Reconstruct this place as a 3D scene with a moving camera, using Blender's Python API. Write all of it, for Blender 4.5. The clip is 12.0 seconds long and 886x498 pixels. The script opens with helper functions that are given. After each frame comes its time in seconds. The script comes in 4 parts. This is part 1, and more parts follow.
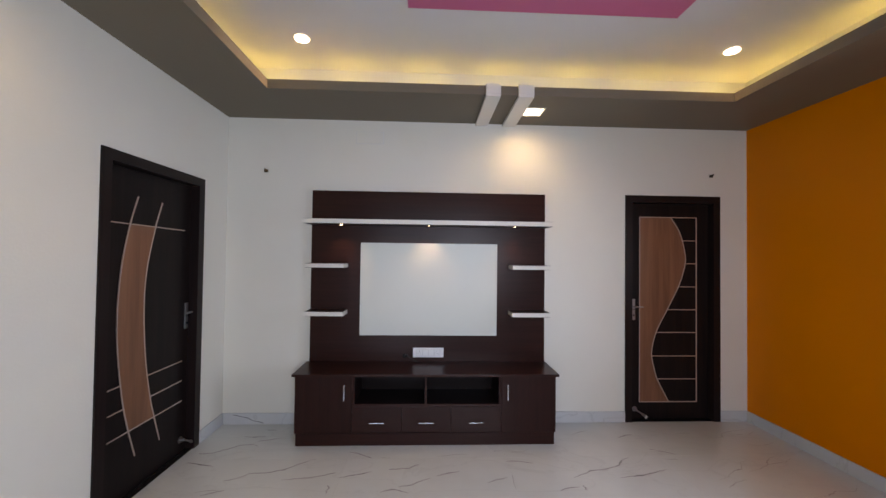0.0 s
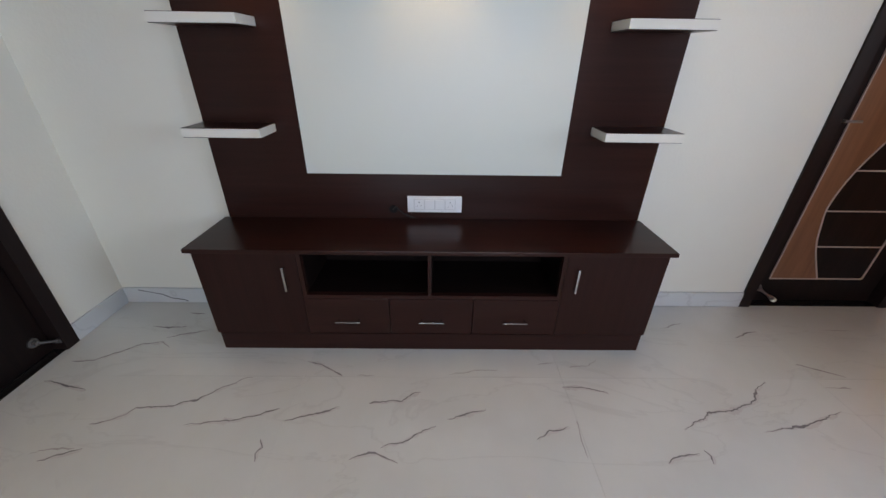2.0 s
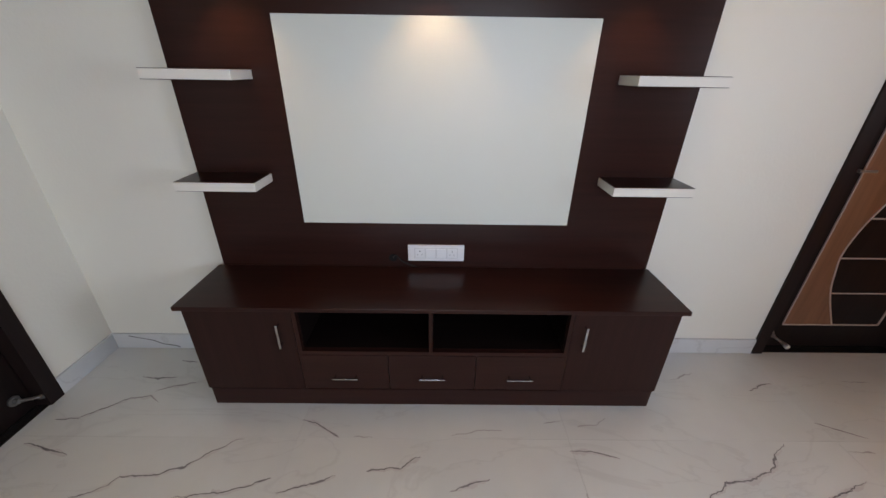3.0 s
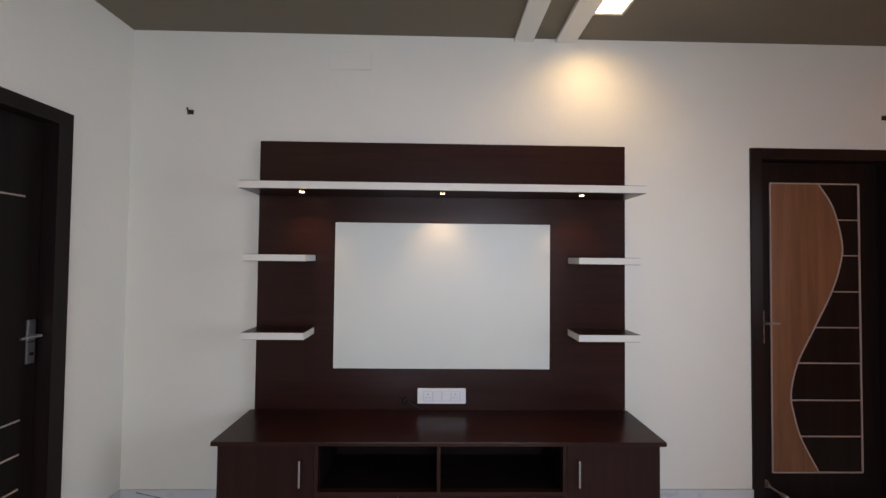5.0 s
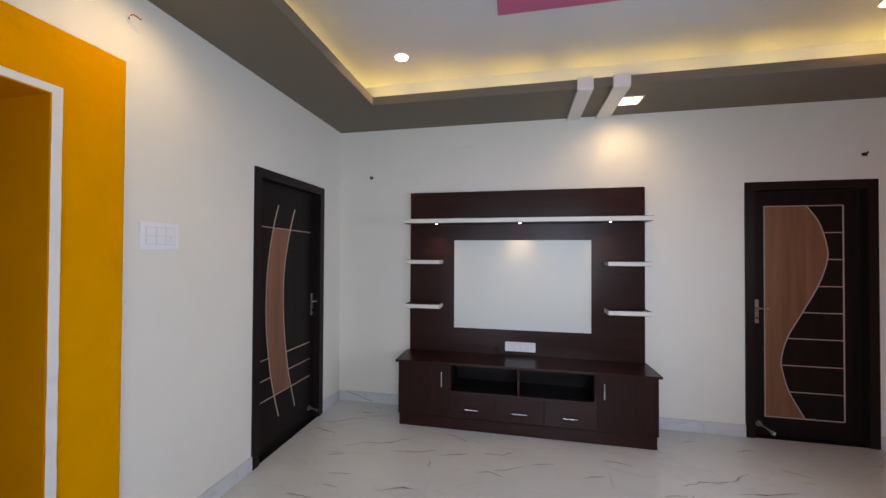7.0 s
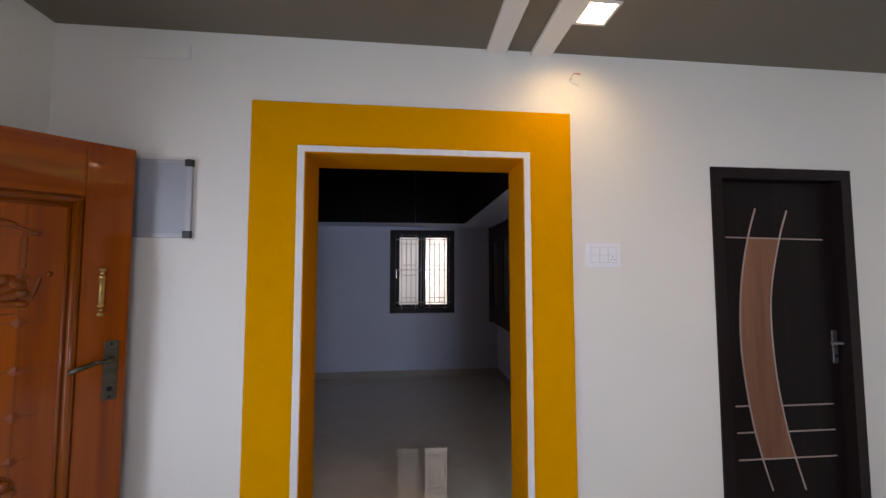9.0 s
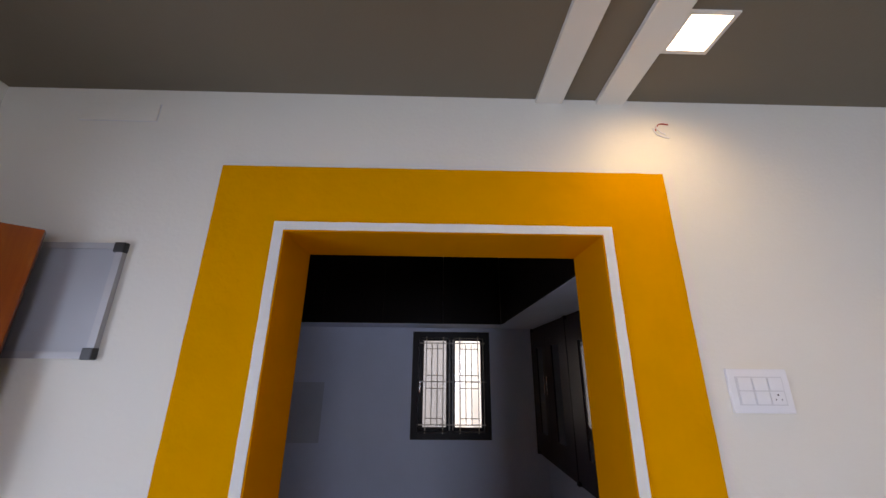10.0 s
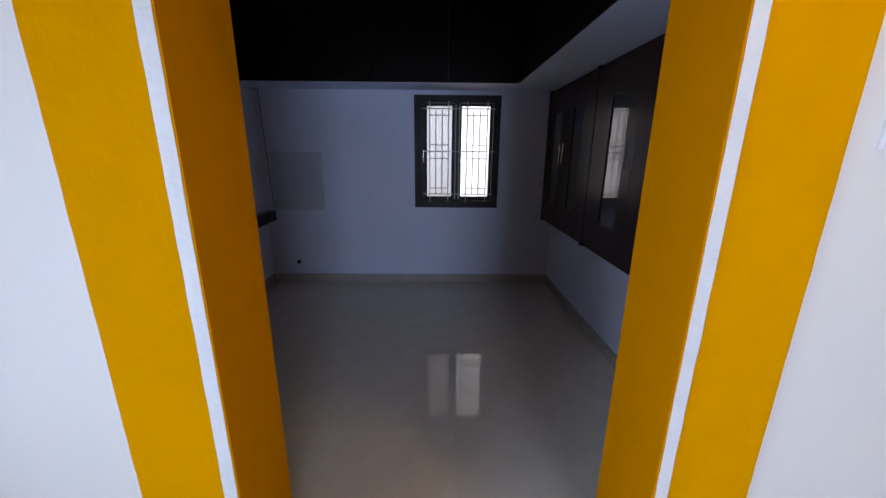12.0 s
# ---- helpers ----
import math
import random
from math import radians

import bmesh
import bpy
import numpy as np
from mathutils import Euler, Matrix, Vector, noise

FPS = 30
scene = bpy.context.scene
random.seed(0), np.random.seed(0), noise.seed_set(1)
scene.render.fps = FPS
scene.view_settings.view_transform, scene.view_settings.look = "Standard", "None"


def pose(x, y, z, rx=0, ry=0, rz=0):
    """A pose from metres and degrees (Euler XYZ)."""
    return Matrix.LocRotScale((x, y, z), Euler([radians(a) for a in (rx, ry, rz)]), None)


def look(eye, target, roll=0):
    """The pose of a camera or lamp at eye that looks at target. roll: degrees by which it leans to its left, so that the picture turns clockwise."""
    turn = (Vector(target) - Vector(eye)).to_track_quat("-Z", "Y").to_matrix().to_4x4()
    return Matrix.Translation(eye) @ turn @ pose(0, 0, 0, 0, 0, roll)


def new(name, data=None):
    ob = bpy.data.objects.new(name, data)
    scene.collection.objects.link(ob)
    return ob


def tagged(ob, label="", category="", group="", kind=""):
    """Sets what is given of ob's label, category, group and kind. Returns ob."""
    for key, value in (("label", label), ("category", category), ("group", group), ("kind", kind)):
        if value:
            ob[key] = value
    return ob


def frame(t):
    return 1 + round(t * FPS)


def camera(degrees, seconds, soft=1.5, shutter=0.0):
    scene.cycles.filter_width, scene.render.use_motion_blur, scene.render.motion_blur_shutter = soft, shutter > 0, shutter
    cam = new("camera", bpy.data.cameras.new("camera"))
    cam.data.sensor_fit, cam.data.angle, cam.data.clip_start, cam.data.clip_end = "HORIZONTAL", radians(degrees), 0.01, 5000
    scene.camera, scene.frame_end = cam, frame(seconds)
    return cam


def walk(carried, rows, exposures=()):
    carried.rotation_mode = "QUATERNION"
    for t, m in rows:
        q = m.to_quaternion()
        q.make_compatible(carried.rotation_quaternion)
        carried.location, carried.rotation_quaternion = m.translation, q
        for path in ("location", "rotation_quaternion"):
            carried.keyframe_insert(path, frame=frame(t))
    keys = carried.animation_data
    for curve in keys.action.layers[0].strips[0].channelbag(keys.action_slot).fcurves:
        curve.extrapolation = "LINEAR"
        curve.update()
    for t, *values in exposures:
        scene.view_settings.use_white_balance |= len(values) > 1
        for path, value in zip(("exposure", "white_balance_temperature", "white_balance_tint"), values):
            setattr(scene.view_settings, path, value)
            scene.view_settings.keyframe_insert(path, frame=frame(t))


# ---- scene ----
cam = camera(101.4, 12.0)
PATH = [
    (0, (0.114, 0.243, 1.536), (0.192, 2.241, 1.573), 0.7),
    (0.5, (0.112, 0.465, 1.485), (0.183, 2.464, 1.501), 0.7),
    (1, (0.113, 0.883, 1.389), (0.166, 2.865, 1.128), 0.7),
    (1.5, (0.134, 1.42, 1.377), (0.167, 3.297, 0.688), 0.8),
    (2, (0.149, 1.809, 1.318), (0.167, 3.577, 0.385), 0.8),
    (2.5, (0.139, 1.966, 1.347), (0.157, 3.702, 0.355), 0.8),
    (3, (0.14, 1.957, 1.464), (0.157, 3.751, 0.58), 0.9),
    (3.5, (0.143, 1.914, 1.554), (0.154, 3.844, 1.028), 0.8),
    (3.7, (0.115, 1.886, 1.552), (0.148, 3.855, 1.205), 0.9),
    (5.3, (0.082, 1.221, 1.441), (0.117, 3.22, 1.49), 0.6),
    (5.5, (0.102, 1.032, 1.449), (0.122, 3.032, 1.479), 0.7),
    (6, (0.124, 0.602, 1.46), (0.138, 2.602, 1.489), 0.7),
    (6.5, (0.098, 0.252, 1.48), (0.103, 2.252, 1.516), 0.7),
    (7, (0.09, 0.101, 1.519), (-0.31, 2.06, 1.544), 0.3),
    (7.5, (0.222, 0.116, 1.513), (-0.906, 1.768, 1.545), 0.2),
    (7.7, (0.29, 0.075, 1.516), (-1.076, 1.537, 1.528), 0.0),
    (9.3, (0.206, 0.578, 1.515), (-1.782, 0.621, 1.726), 0.4),
    (9.5, (0.024, 0.573, 1.573), (-1.947, 0.608, 1.912), 0.5),
    (10, (-0.441, 0.557, 1.66), (-2.339, 0.592, 2.289), 0.6),
    (10.5, (-0.706, 0.539, 1.678), (-2.558, 0.574, 2.433), 0.5),
    (11, (-0.806, 0.547, 1.613), (-2.74, 0.583, 2.124), 0.5),
    (11.5, (-0.858, 0.55, 1.538), (-2.858, 0.584, 1.547), 0.6),
    (12, (-0.884, 0.554, 1.52), (-2.815, 0.58, 1.0), 0.5),
]
walk(cam, [(t, look(eye, target, roll)) for t, eye, target, roll in PATH],
     exposures=[(0, 0.12, 12100, 26), (0.8, 0.14, 12200, 25), (1.5, 0.17, 10900, 19), (2.2, 0.26, 12200, 21), (3.0, 0.26, 12900, 23), (3.7, 0.2, 13000, 24),
                (5.5, 0.1, 12700, 26), (6.5, 0.14, 11500, 24), (7.6, 0.02, 11700, 26), (9.5, 0.16, 11800, 28), (11.0, 0.1, 10600, 30), (11.5, 0.44, 9800, 28), (12.0, 0.64, 9200, 26)])

# ---- world, sun, large lights ----
world = bpy.data.worlds.new("world")
scene.world = world
world.use_nodes = True
wn = world.node_tree.nodes
sky = wn.new("ShaderNodeTexSky")
sky.sky_type, sky.sun_disc = "NISHITA", False
sky.sun_elevation, sky.sun_rotation = radians(52), radians(20)
world.node_tree.links.new(sky.outputs[0], wn["Background"].inputs[0])
wn["Background"].inputs[1].default_value = 0.1

sun = new("sun", bpy.data.lights.new("sun", "SUN"))
sun.data.energy, sun.data.angle, sun.data.color = 3.0, radians(0.5), (1, 0.95, 0.88)
sun.matrix_world = look((20 * math.sin(radians(20)), 20 * math.cos(radians(20)), 26), (0, 0, 0))


def area_light(name, eye, target, w, h, power, colour, spread=180):
    ob = new(name, bpy.data.lights.new(name, "AREA"))
    d = ob.data
    d.shape, d.size, d.size_y, d.energy, d.color, d.spread = "RECTANGLE", w, h, power, colour, radians(spread)
    ob.matrix_world = look(eye, target)
    return ob


def spot_light(name, eye, target, power, colour, angle, blend=0.6, size=0.03):
    ob = new(name, bpy.data.lights.new(name, "SPOT"))
    d = ob.data
    d.energy, d.color, d.spot_size, d.spot_blend, d.shadow_soft_size = power, colour, radians(angle), blend, size
    ob.matrix_world = look(eye, target)
    return ob


XR_WINDOW = 3.30
DAY = (0.33, 0.57, 1.0)
area_light("daylight_entrance", (-0.50, -1.46, 1.08), (-0.50, 1.0, 1.0), 0.95, 2.0, 29, (0.30, 0.55, 1.0), 142)
# fill added from the south to brighten the back wall, no known window
area_light("south_fill_light", (1.00, -1.40, 1.5), (1.00, 1.0, 1.2), 1.3, 1.1, 30, DAY, 110)
area_light("daylight_east_window", (XR_WINDOW, 1.50, 1.55), (0.0, 1.50, 1.35), 1.5, 1.2, 44, (0.30, 0.55, 1.0), 118)

# ---- materials ----


def material(name, colour, rough=0.5, metal=0.0, grain=0.0, grain_scale=6.0, bump=0.0, bump_scale=40.0, coat=0.0,
             stretch=(1, 1, 1), rvar=0.0, spec=0.5, random_tone=0.0, depth=0.004):
    m = bpy.data.materials.new(name)
    m.use_nodes = True
    nt = m.node_tree
    n, l = nt.nodes, nt.links
    b = n["Principled BSDF"]
    b.inputs["Roughness"].default_value = rough
    b.inputs["Metallic"].default_value = metal
    b.inputs["Coat Weight"].default_value = coat
    b.inputs["Coat Roughness"].default_value = 0.06
    b.inputs["Specular IOR Level"].default_value = spec
    tc = n.new("ShaderNodeTexCoord")
    mp = n.new("ShaderNodeMapping")
    mp.inputs["Scale"].default_value = stretch
    l.new(tc.outputs["Object"], mp.inputs[0])
    big = n.new("ShaderNodeTexNoise")
    big.inputs["Scale"].default_value = grain_scale
    big.inputs["Detail"].default_value = 8
    big.inputs["Roughness"].default_value = 0.62
    l.new(mp.outputs[0], big.inputs["Vector"])
    ramp = n.new("ShaderNodeMapRange")
    ramp.inputs["From Min"].default_value, ramp.inputs["From Max"].default_value = 0.3, 0.7
    ramp.inputs["To Min"].default_value, ramp.inputs["To Max"].default_value = 1 - grain, 1 + grain
    l.new(big.outputs["Fac"], ramp.inputs["Value"])
    mul = n.new("ShaderNodeVectorMath")
    mul.operation = "SCALE"
    mul.inputs[0].default_value = colour
    l.new(ramp.outputs[0], mul.inputs["Scale"])
    l.new(mul.outputs[0], b.inputs["Base Color"])
    if random_tone:
        oi = n.new("ShaderNodeObjectInfo")
        rr = n.new("ShaderNodeMapRange")
        rr.inputs["To Min"].default_value, rr.inputs["To Max"].default_value = 1 - random_tone, 1 + random_tone
        l.new(oi.outputs["Random"], rr.inputs["Value"])
        m2 = n.new("ShaderNodeVectorMath")
        m2.operation = "SCALE"
        l.new(mul.outputs[0], m2.inputs[0])
        l.new(rr.outputs[0], m2.inputs["Scale"])
        l.new(m2.outputs[0], b.inputs["Base Color"])
    if rvar:
        r2 = n.new("ShaderNodeMapRange")
        r2.inputs["From Min"].default_value, r2.inputs["From Max"].default_value = 0.3, 0.7
        r2.inputs["To Min"].default_value, r2.inputs["To Max"].default_value = max(rough - rvar, 0.02), rough + rvar
        l.new(big.outputs["Fac"], r2.inputs["Value"])
        l.new(r2.outputs[0], b.inputs["Roughness"])
    if bump:
        fine = n.new("ShaderNodeTexNoise")
        fine.inputs["Scale"].default_value = bump_scale
        fine.inputs["Detail"].default_value = 5
        l.new(mp.outputs[0], fine.inputs["Vector"])
        bp = n.new("ShaderNodeBump")
        bp.inputs["Strength"].default_value = bump
        bp.inputs["Distance"].default_value = depth
        l.new(fine.outputs["Fac"], bp.inputs["Height"])
        l.new(bp.outputs[0], b.inputs["Normal"])
    return m


def wood(name, dark, light, rough, scale, axis=2, coat=0.0, spec=0.5):
    """Streaked wood or laminate, the grain along one axis."""
    m = bpy.data.materials.new(name)
    m.use_nodes = True
    nt = m.node_tree
    n, l = nt.nodes, nt.links
    b = n["Principled BSDF"]
    b.inputs["Roughness"].default_value = rough
    b.inputs["Coat Weight"].default_value = coat
    b.inputs["Coat Roughness"].default_value = 0.04
    b.inputs["Specular IOR Level"].default_value = spec
    tc = n.new("ShaderNodeTexCoord")
    mp = n.new("ShaderNodeMapping")
    s = [scale, scale, scale]
    s[axis] = scale * 0.05
    mp.inputs["Scale"].default_value = s
    l.new(tc.outputs["Object"], mp.inputs[0])
    a = n.new("ShaderNodeTexNoise")
    a.inputs["Scale"].default_value, a.inputs["Detail"].default_value, a.inputs["Distortion"].default_value = 1.0, 9, 0.4
    a.inputs["Roughness"].default_value = 0.65
    l.new(mp.outputs[0], a.inputs["Vector"])
    r = n.new("ShaderNodeValToRGB")
    r.color_ramp.elements[0].position, r.color_ramp.elements[1].position = 0.32, 0.7
    r.color_ramp.elements[0].color, r.color_ramp.elements[1].color = (*dark, 1), (*light, 1)
    l.new(a.outputs["Fac"], r.inputs[0])
    l.new(r.outputs[0], b.inputs["Base Color"])
    bp = n.new("ShaderNodeBump")
    bp.inputs["Strength"].default_value, bp.inputs["Distance"].default_value = 0.08, 0.002
    l.new(a.outputs["Fac"], bp.inputs["Height"])
    l.new(bp.outputs[0], b.inputs["Normal"])
    return m


def glow(name, colour, strength):
    m = bpy.data.materials.new(name)
    m.use_nodes = True
    n = m.node_tree.nodes
    b = n["Principled BSDF"]
    b.inputs["Base Color"].default_value = (*colour, 1)
    b.inputs["Emission Color"].default_value = (*colour, 1)
    b.inputs["Emission Strength"].default_value = strength
    return m


def marble(name, colour=(0.61, 0.635, 0.615), strength=0.12):
    """Polished white vitrified tile with faint clouds and hairline veins."""
    m = material(name, colour, 0.07, grain=0.05, grain_scale=2.2, rvar=0.02, random_tone=0.012)
    nt = m.node_tree
    n, l = nt.nodes, nt.links
    b = n["Principled BSDF"]
    src = b.inputs["Base Color"].links[0].from_socket
    geo = n.new("ShaderNodeNewGeometry")
    w = n.new("ShaderNodeTexNoise")
    w.inputs["Scale"].default_value, w.inputs["Detail"].default_value, w.inputs["Distortion"].default_value = 1.6, 6, 1.2
    mp = n.new("ShaderNodeMapping")
    mp.inputs["Rotation"].default_value = (0, 0, 0.5)
    mp.inputs["Scale"].default_value = (0.6, 1.7, 1)
    l.new(geo.outputs["Position"], mp.inputs[0])
    l.new(mp.outputs[0], w.inputs["Vector"])
    sub = n.new("ShaderNodeMath")
    sub.operation = "SUBTRACT"
    sub.inputs[1].default_value = 0.5
    l.new(w.outputs["Fac"], sub.inputs[0])
    ab = n.new("ShaderNodeMath")
    ab.operation = "ABSOLUTE"
    l.new(sub.outputs[0], ab.inputs[0])
    r = n.new("ShaderNodeMapRange")
    r.inputs["From Min"].default_value, r.inputs["From Max"].default_value = 0.0, 0.012
    r.inputs["To Min"].default_value, r.inputs["To Max"].default_value = strength, 0.0
    l.new(ab.outputs[0], r.inputs["Value"])
    mix = n.new("ShaderNodeMix")
    mix.data_type = "RGBA"
    mix.inputs["B"].default_value = (0.25, 0.24, 0.24, 1)
    l.new(r.outputs[0], mix.inputs["Factor"])
    l.new(src, mix.inputs["A"])
    l.new(mix.outputs["Result"], b.inputs["Base Color"])
    return m


M_WHITE = material("white_wall_paint", (0.745, 0.72, 0.642), 0.5, grain=0.02, grain_scale=1.5, bump=0.25, bump_scale=60)
M_ORANGE = material("orange_wall_paint", (0.80, 0.205, 0.002), 0.5, spec=0.25, grain=0.03, grain_scale=1.5, bump=0.25, bump_scale=60)
# the surround's yellow, darkened and oranger for shade and bounce inside the opening
M_YREVEAL = material("shaded_yellow_paint", (0.73, 0.235, 0.001), 0.7, spec=0.04, grain=0.04, grain_scale=5, bump=0.55, bump_scale=26)
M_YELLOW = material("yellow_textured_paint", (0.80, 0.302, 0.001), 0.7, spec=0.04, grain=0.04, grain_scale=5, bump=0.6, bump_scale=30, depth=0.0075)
M_TRIM = material("white_bead_paint", (0.74, 0.75, 0.70), 0.45, grain=0.05, grain_scale=9, bump=0.6, bump_scale=45)
M_SOFFIT = material("brown_soffit_paint", (0.17, 0.135, 0.095), 0.6, grain=0.02, grain_scale=2, bump=0.15, bump_scale=70)
M_CEIL = material("white_ceiling_paint", (0.71, 0.71, 0.72), 0.6, grain=0.015, grain_scale=1.2, bump=0.1, bump_scale=60)
M_PINK = material("pink_ceiling_paint", (0.66, 0.14, 0.27), 0.5, grain=0.02, bump=0.1)
M_DARK = wood("dark_wenge_laminate", (0.024, 0.0076, 0.0060), (0.039, 0.0121, 0.0094), 0.28, 26, 0, spec=0.2)
M_DARKV = wood("dark_wenge_laminate_upright", (0.022, 0.0072, 0.0058), (0.035, 0.0112, 0.0090), 0.33, 26, 2, spec=0.16)
# wenge laminate with the niches' shade put into its colour
M_NICHE = wood("shaded_niche_laminate", (0.009, 0.005, 0.005), (0.013, 0.007, 0.006), 0.3, 26, 0, spec=0.12)
M_LOFT = wood("near_black_loft_laminate", (0.006, 0.0025, 0.002), (0.010, 0.004, 0.0035), 0.5, 26, 2, spec=0.1)
M_DOOR = wood("black_brown_door_laminate", (0.008, 0.005, 0.005), (0.016, 0.009, 0.008), 0.4, 22, 2, spec=0.14)
M_FRAME = wood("black_brown_frame_paint", (0.012, 0.007, 0.007), (0.020, 0.011, 0.010), 0.35, 14, 2, spec=0.16)
M_INLAY = wood("walnut_inlay_veneer", (0.16, 0.060, 0.030), (0.28, 0.115, 0.062), 0.42, 18, 2)
M_LINE = material("pale_inlay_strip", (0.42, 0.31, 0.27), 0.35)
M_WLAM = material("white_laminate", (0.74, 0.71, 0.64), 0.28, grain=0.01, grain_scale=2)
M_BOARD = material("white_gloss_panel", (0.63, 0.66, 0.605), 0.38, grain=0.012, grain_scale=2)
M_STEEL = material("brushed_steel", (0.48, 0.48, 0.48), 0.25, metal=1.0, grain=0.04, grain_scale=40)
M_PLASTIC = material("white_switch_plastic", (0.78, 0.79, 0.80), 0.3)
M_SEAM = material("grey_module_seam", (0.64, 0.65, 0.66), 0.5)
M_SLOT = material("dark_slot_plastic", (0.012, 0.01, 0.01), 0.8, spec=0.2)
M_CORD = material("black_cord", (0.012, 0.012, 0.012), 0.5)
M_RED = material("red_wire", (0.5, 0.03, 0.02), 0.5)
M_LOCK = material("dull_steel", (0.30, 0.29, 0.29), 0.42, metal=1.0)
M_MARBLE = marble("white_marble_tile")
M_VEIN = material("grey_marble_vein", (0.21, 0.205, 0.21), 0.12, grain=0.45, grain_scale=14)
M_HALO = material("faint_marble_halo", (0.56, 0.55, 0.54), 0.08, grain=0.06, grain_scale=14)
M_VEINF = material("pale_marble_vein", (0.41, 0.40, 0.39), 0.1, grain=0.2, grain_scale=14)
M_GROUT = material("tile_joint", (0.54, 0.53, 0.51), 0.7)
M_SKIRT = marble("marble_skirting", (0.56, 0.575, 0.575), 0.25)
M_DTILE = material("beige_vitrified_tile", (0.68, 0.62, 0.50), 0.006, grain=0.06, grain_scale=5, rvar=0.002, random_tone=0.03)
M_DSKIRT = material("beige_skirting", (0.42, 0.38, 0.34), 0.08, grain=0.08)
M_DWALL = material("pale_blue_dining_wall_paint", (0.62, 0.68, 0.82), 0.55, grain=0.05, grain_scale=1.3, bump=0.2, bump_scale=60)
M_STAIN = material("patched_wall_paint", (0.49, 0.53, 0.61), 0.6, grain=0.06, grain_scale=3)
M_GRANITE = material("black_granite", (0.015, 0.014, 0.014), 0.12, grain=0.4, grain_scale=120)
M_TEAK = wood("varnished_teak", (0.20, 0.030, 0.001), (0.45, 0.084, 0.001), 0.34, 9, 2, coat=0.75, spec=0.1)
M_TEAKH = wood("varnished_teak_rail", (0.20, 0.030, 0.001), (0.45, 0.084, 0.001), 0.34, 9, 0, coat=0.75, spec=0.1)
M_TEAKC = wood("varnished_teak_carving", (0.18, 0.032, 0.001), (0.30, 0.060, 0.0015), 0.3, 9, 2, coat=0.5, spec=0.15)
M_BRONZE = material("antique_bronze", (0.10, 0.085, 0.06), 0.35, metal=1.0, grain=0.3, grain_scale=30)
M_BRASS = material("worn_brass", (0.55, 0.34, 0.12), 0.3, metal=1.0, grain=0.2, grain_scale=30)
M_ALU = material("aluminium_edge", (0.42, 0.42, 0.43), 0.5, metal=0.4)
M_CAP = material("black_corner_plastic", (0.02, 0.02, 0.022), 0.4)
M_WB = material("whiteboard_sheet", (0.34, 0.36, 0.39), 0.35, grain=0.02)
M_LED = glow("warm_led_strip", (0.98, 0.91, 0.33), 13.5)
M_LAMP = glow("lamp_diffuser", (1.0, 0.95, 0.88), 9)
M_SLED = glow("small_led", (1.0, 0.93, 0.82), 12)
M_PAINTM = material("cream_grille_paint", (0.36, 0.34, 0.31), 0.4)


def streaked_daylight(name, colour, strength):
    """Blank daylight outside, with soft upright streaks and a duller half."""
    m = glow(name, colour, strength)
    n, l = m.node_tree.nodes, m.node_tree.links
    tc, mp, noise_node, ramp = (n.new(k) for k in ("ShaderNodeTexCoord", "ShaderNodeMapping", "ShaderNodeTexNoise", "ShaderNodeMapRange"))
    mp.inputs["Scale"].default_value = (1, 5.5, 0.5)
    noise_node.inputs["Scale"].default_value, noise_node.inputs["Detail"].default_value = 1.0, 3
    ramp.inputs["From Min"].default_value, ramp.inputs["From Max"].default_value = 0.35, 0.62
    ramp.inputs["To Min"].default_value, ramp.inputs["To Max"].default_value = strength * 0.45, strength * 1.12
    l.new(tc.outputs["Object"], mp.inputs[0])
    l.new(mp.outputs[0], noise_node.inputs["Vector"])
    l.new(noise_node.outputs["Fac"], ramp.inputs["Value"])
    l.new(ramp.outputs[0], n["Principled BSDF"].inputs["Emission Strength"])
    return m


M_OUT = streaked_daylight("bright_outdoors", (0.70, 0.83, 0.98), 1.0)
M_GROUND = material("ground_concrete", (0.3, 0.29, 0.27), 0.9, grain=0.2, grain_scale=1, bump=0.3)


def glass(name, rough, tint):
    m = bpy.data.materials.new(name)
    m.use_nodes = True
    b = m.node_tree.nodes["Principled BSDF"]
    b.inputs["Base Color"].default_value = (*tint, 1)
    b.inputs["Roughness"].default_value = rough
    b.inputs["Transmission Weight"].default_value = 1
    b.inputs["IOR"].default_value = 1.45
    return m


M_FROST = glass("frosted_glass", 0.3, (0.36, 0.38, 0.40))
M_CLEAR = glass("clear_glass", 0.02, (0.95, 0.97, 0.97))
M_CUPGLASS = material("dark_cupboard_glass", (0.06, 0.065, 0.065), 0.04, grain=0.2, grain_scale=2, spec=0.45)

M_TEAKD = wood("worn_teak_carving", (0.20, 0.032, 0.003), (0.32, 0.058, 0.005), 0.4, 9, 2)

# ---- mesh helpers ----


def add_box(bm, x0, x1, y0, y1, z0, z1, bevel=0.0, m=None):
    r = bmesh.ops.create_cube(bm, size=1.0)
    vs = r["verts"]
    for v in vs:
        v.co = Vector(((x0 + x1) / 2 + v.co.x * (x1 - x0), (y0 + y1) / 2 + v.co.y * (y1 - y0), (z0 + z1) / 2 + v.co.z * (z1 - z0)))
    if bevel:
        es = {e for v in vs for e in v.link_edges}
        r = bmesh.ops.bevel(bm, geom=list(es), offset=bevel, segments=2, profile=0.6, affect="EDGES")
        vs = list({v for f in r["faces"] for v in f.verts})
    if m is not None:
        bmesh.ops.transform(bm, matrix=m, verts=vs)


def box(*a, **k):
    bm = bmesh.new()
    add_box(bm, *a, **k)
    return bm


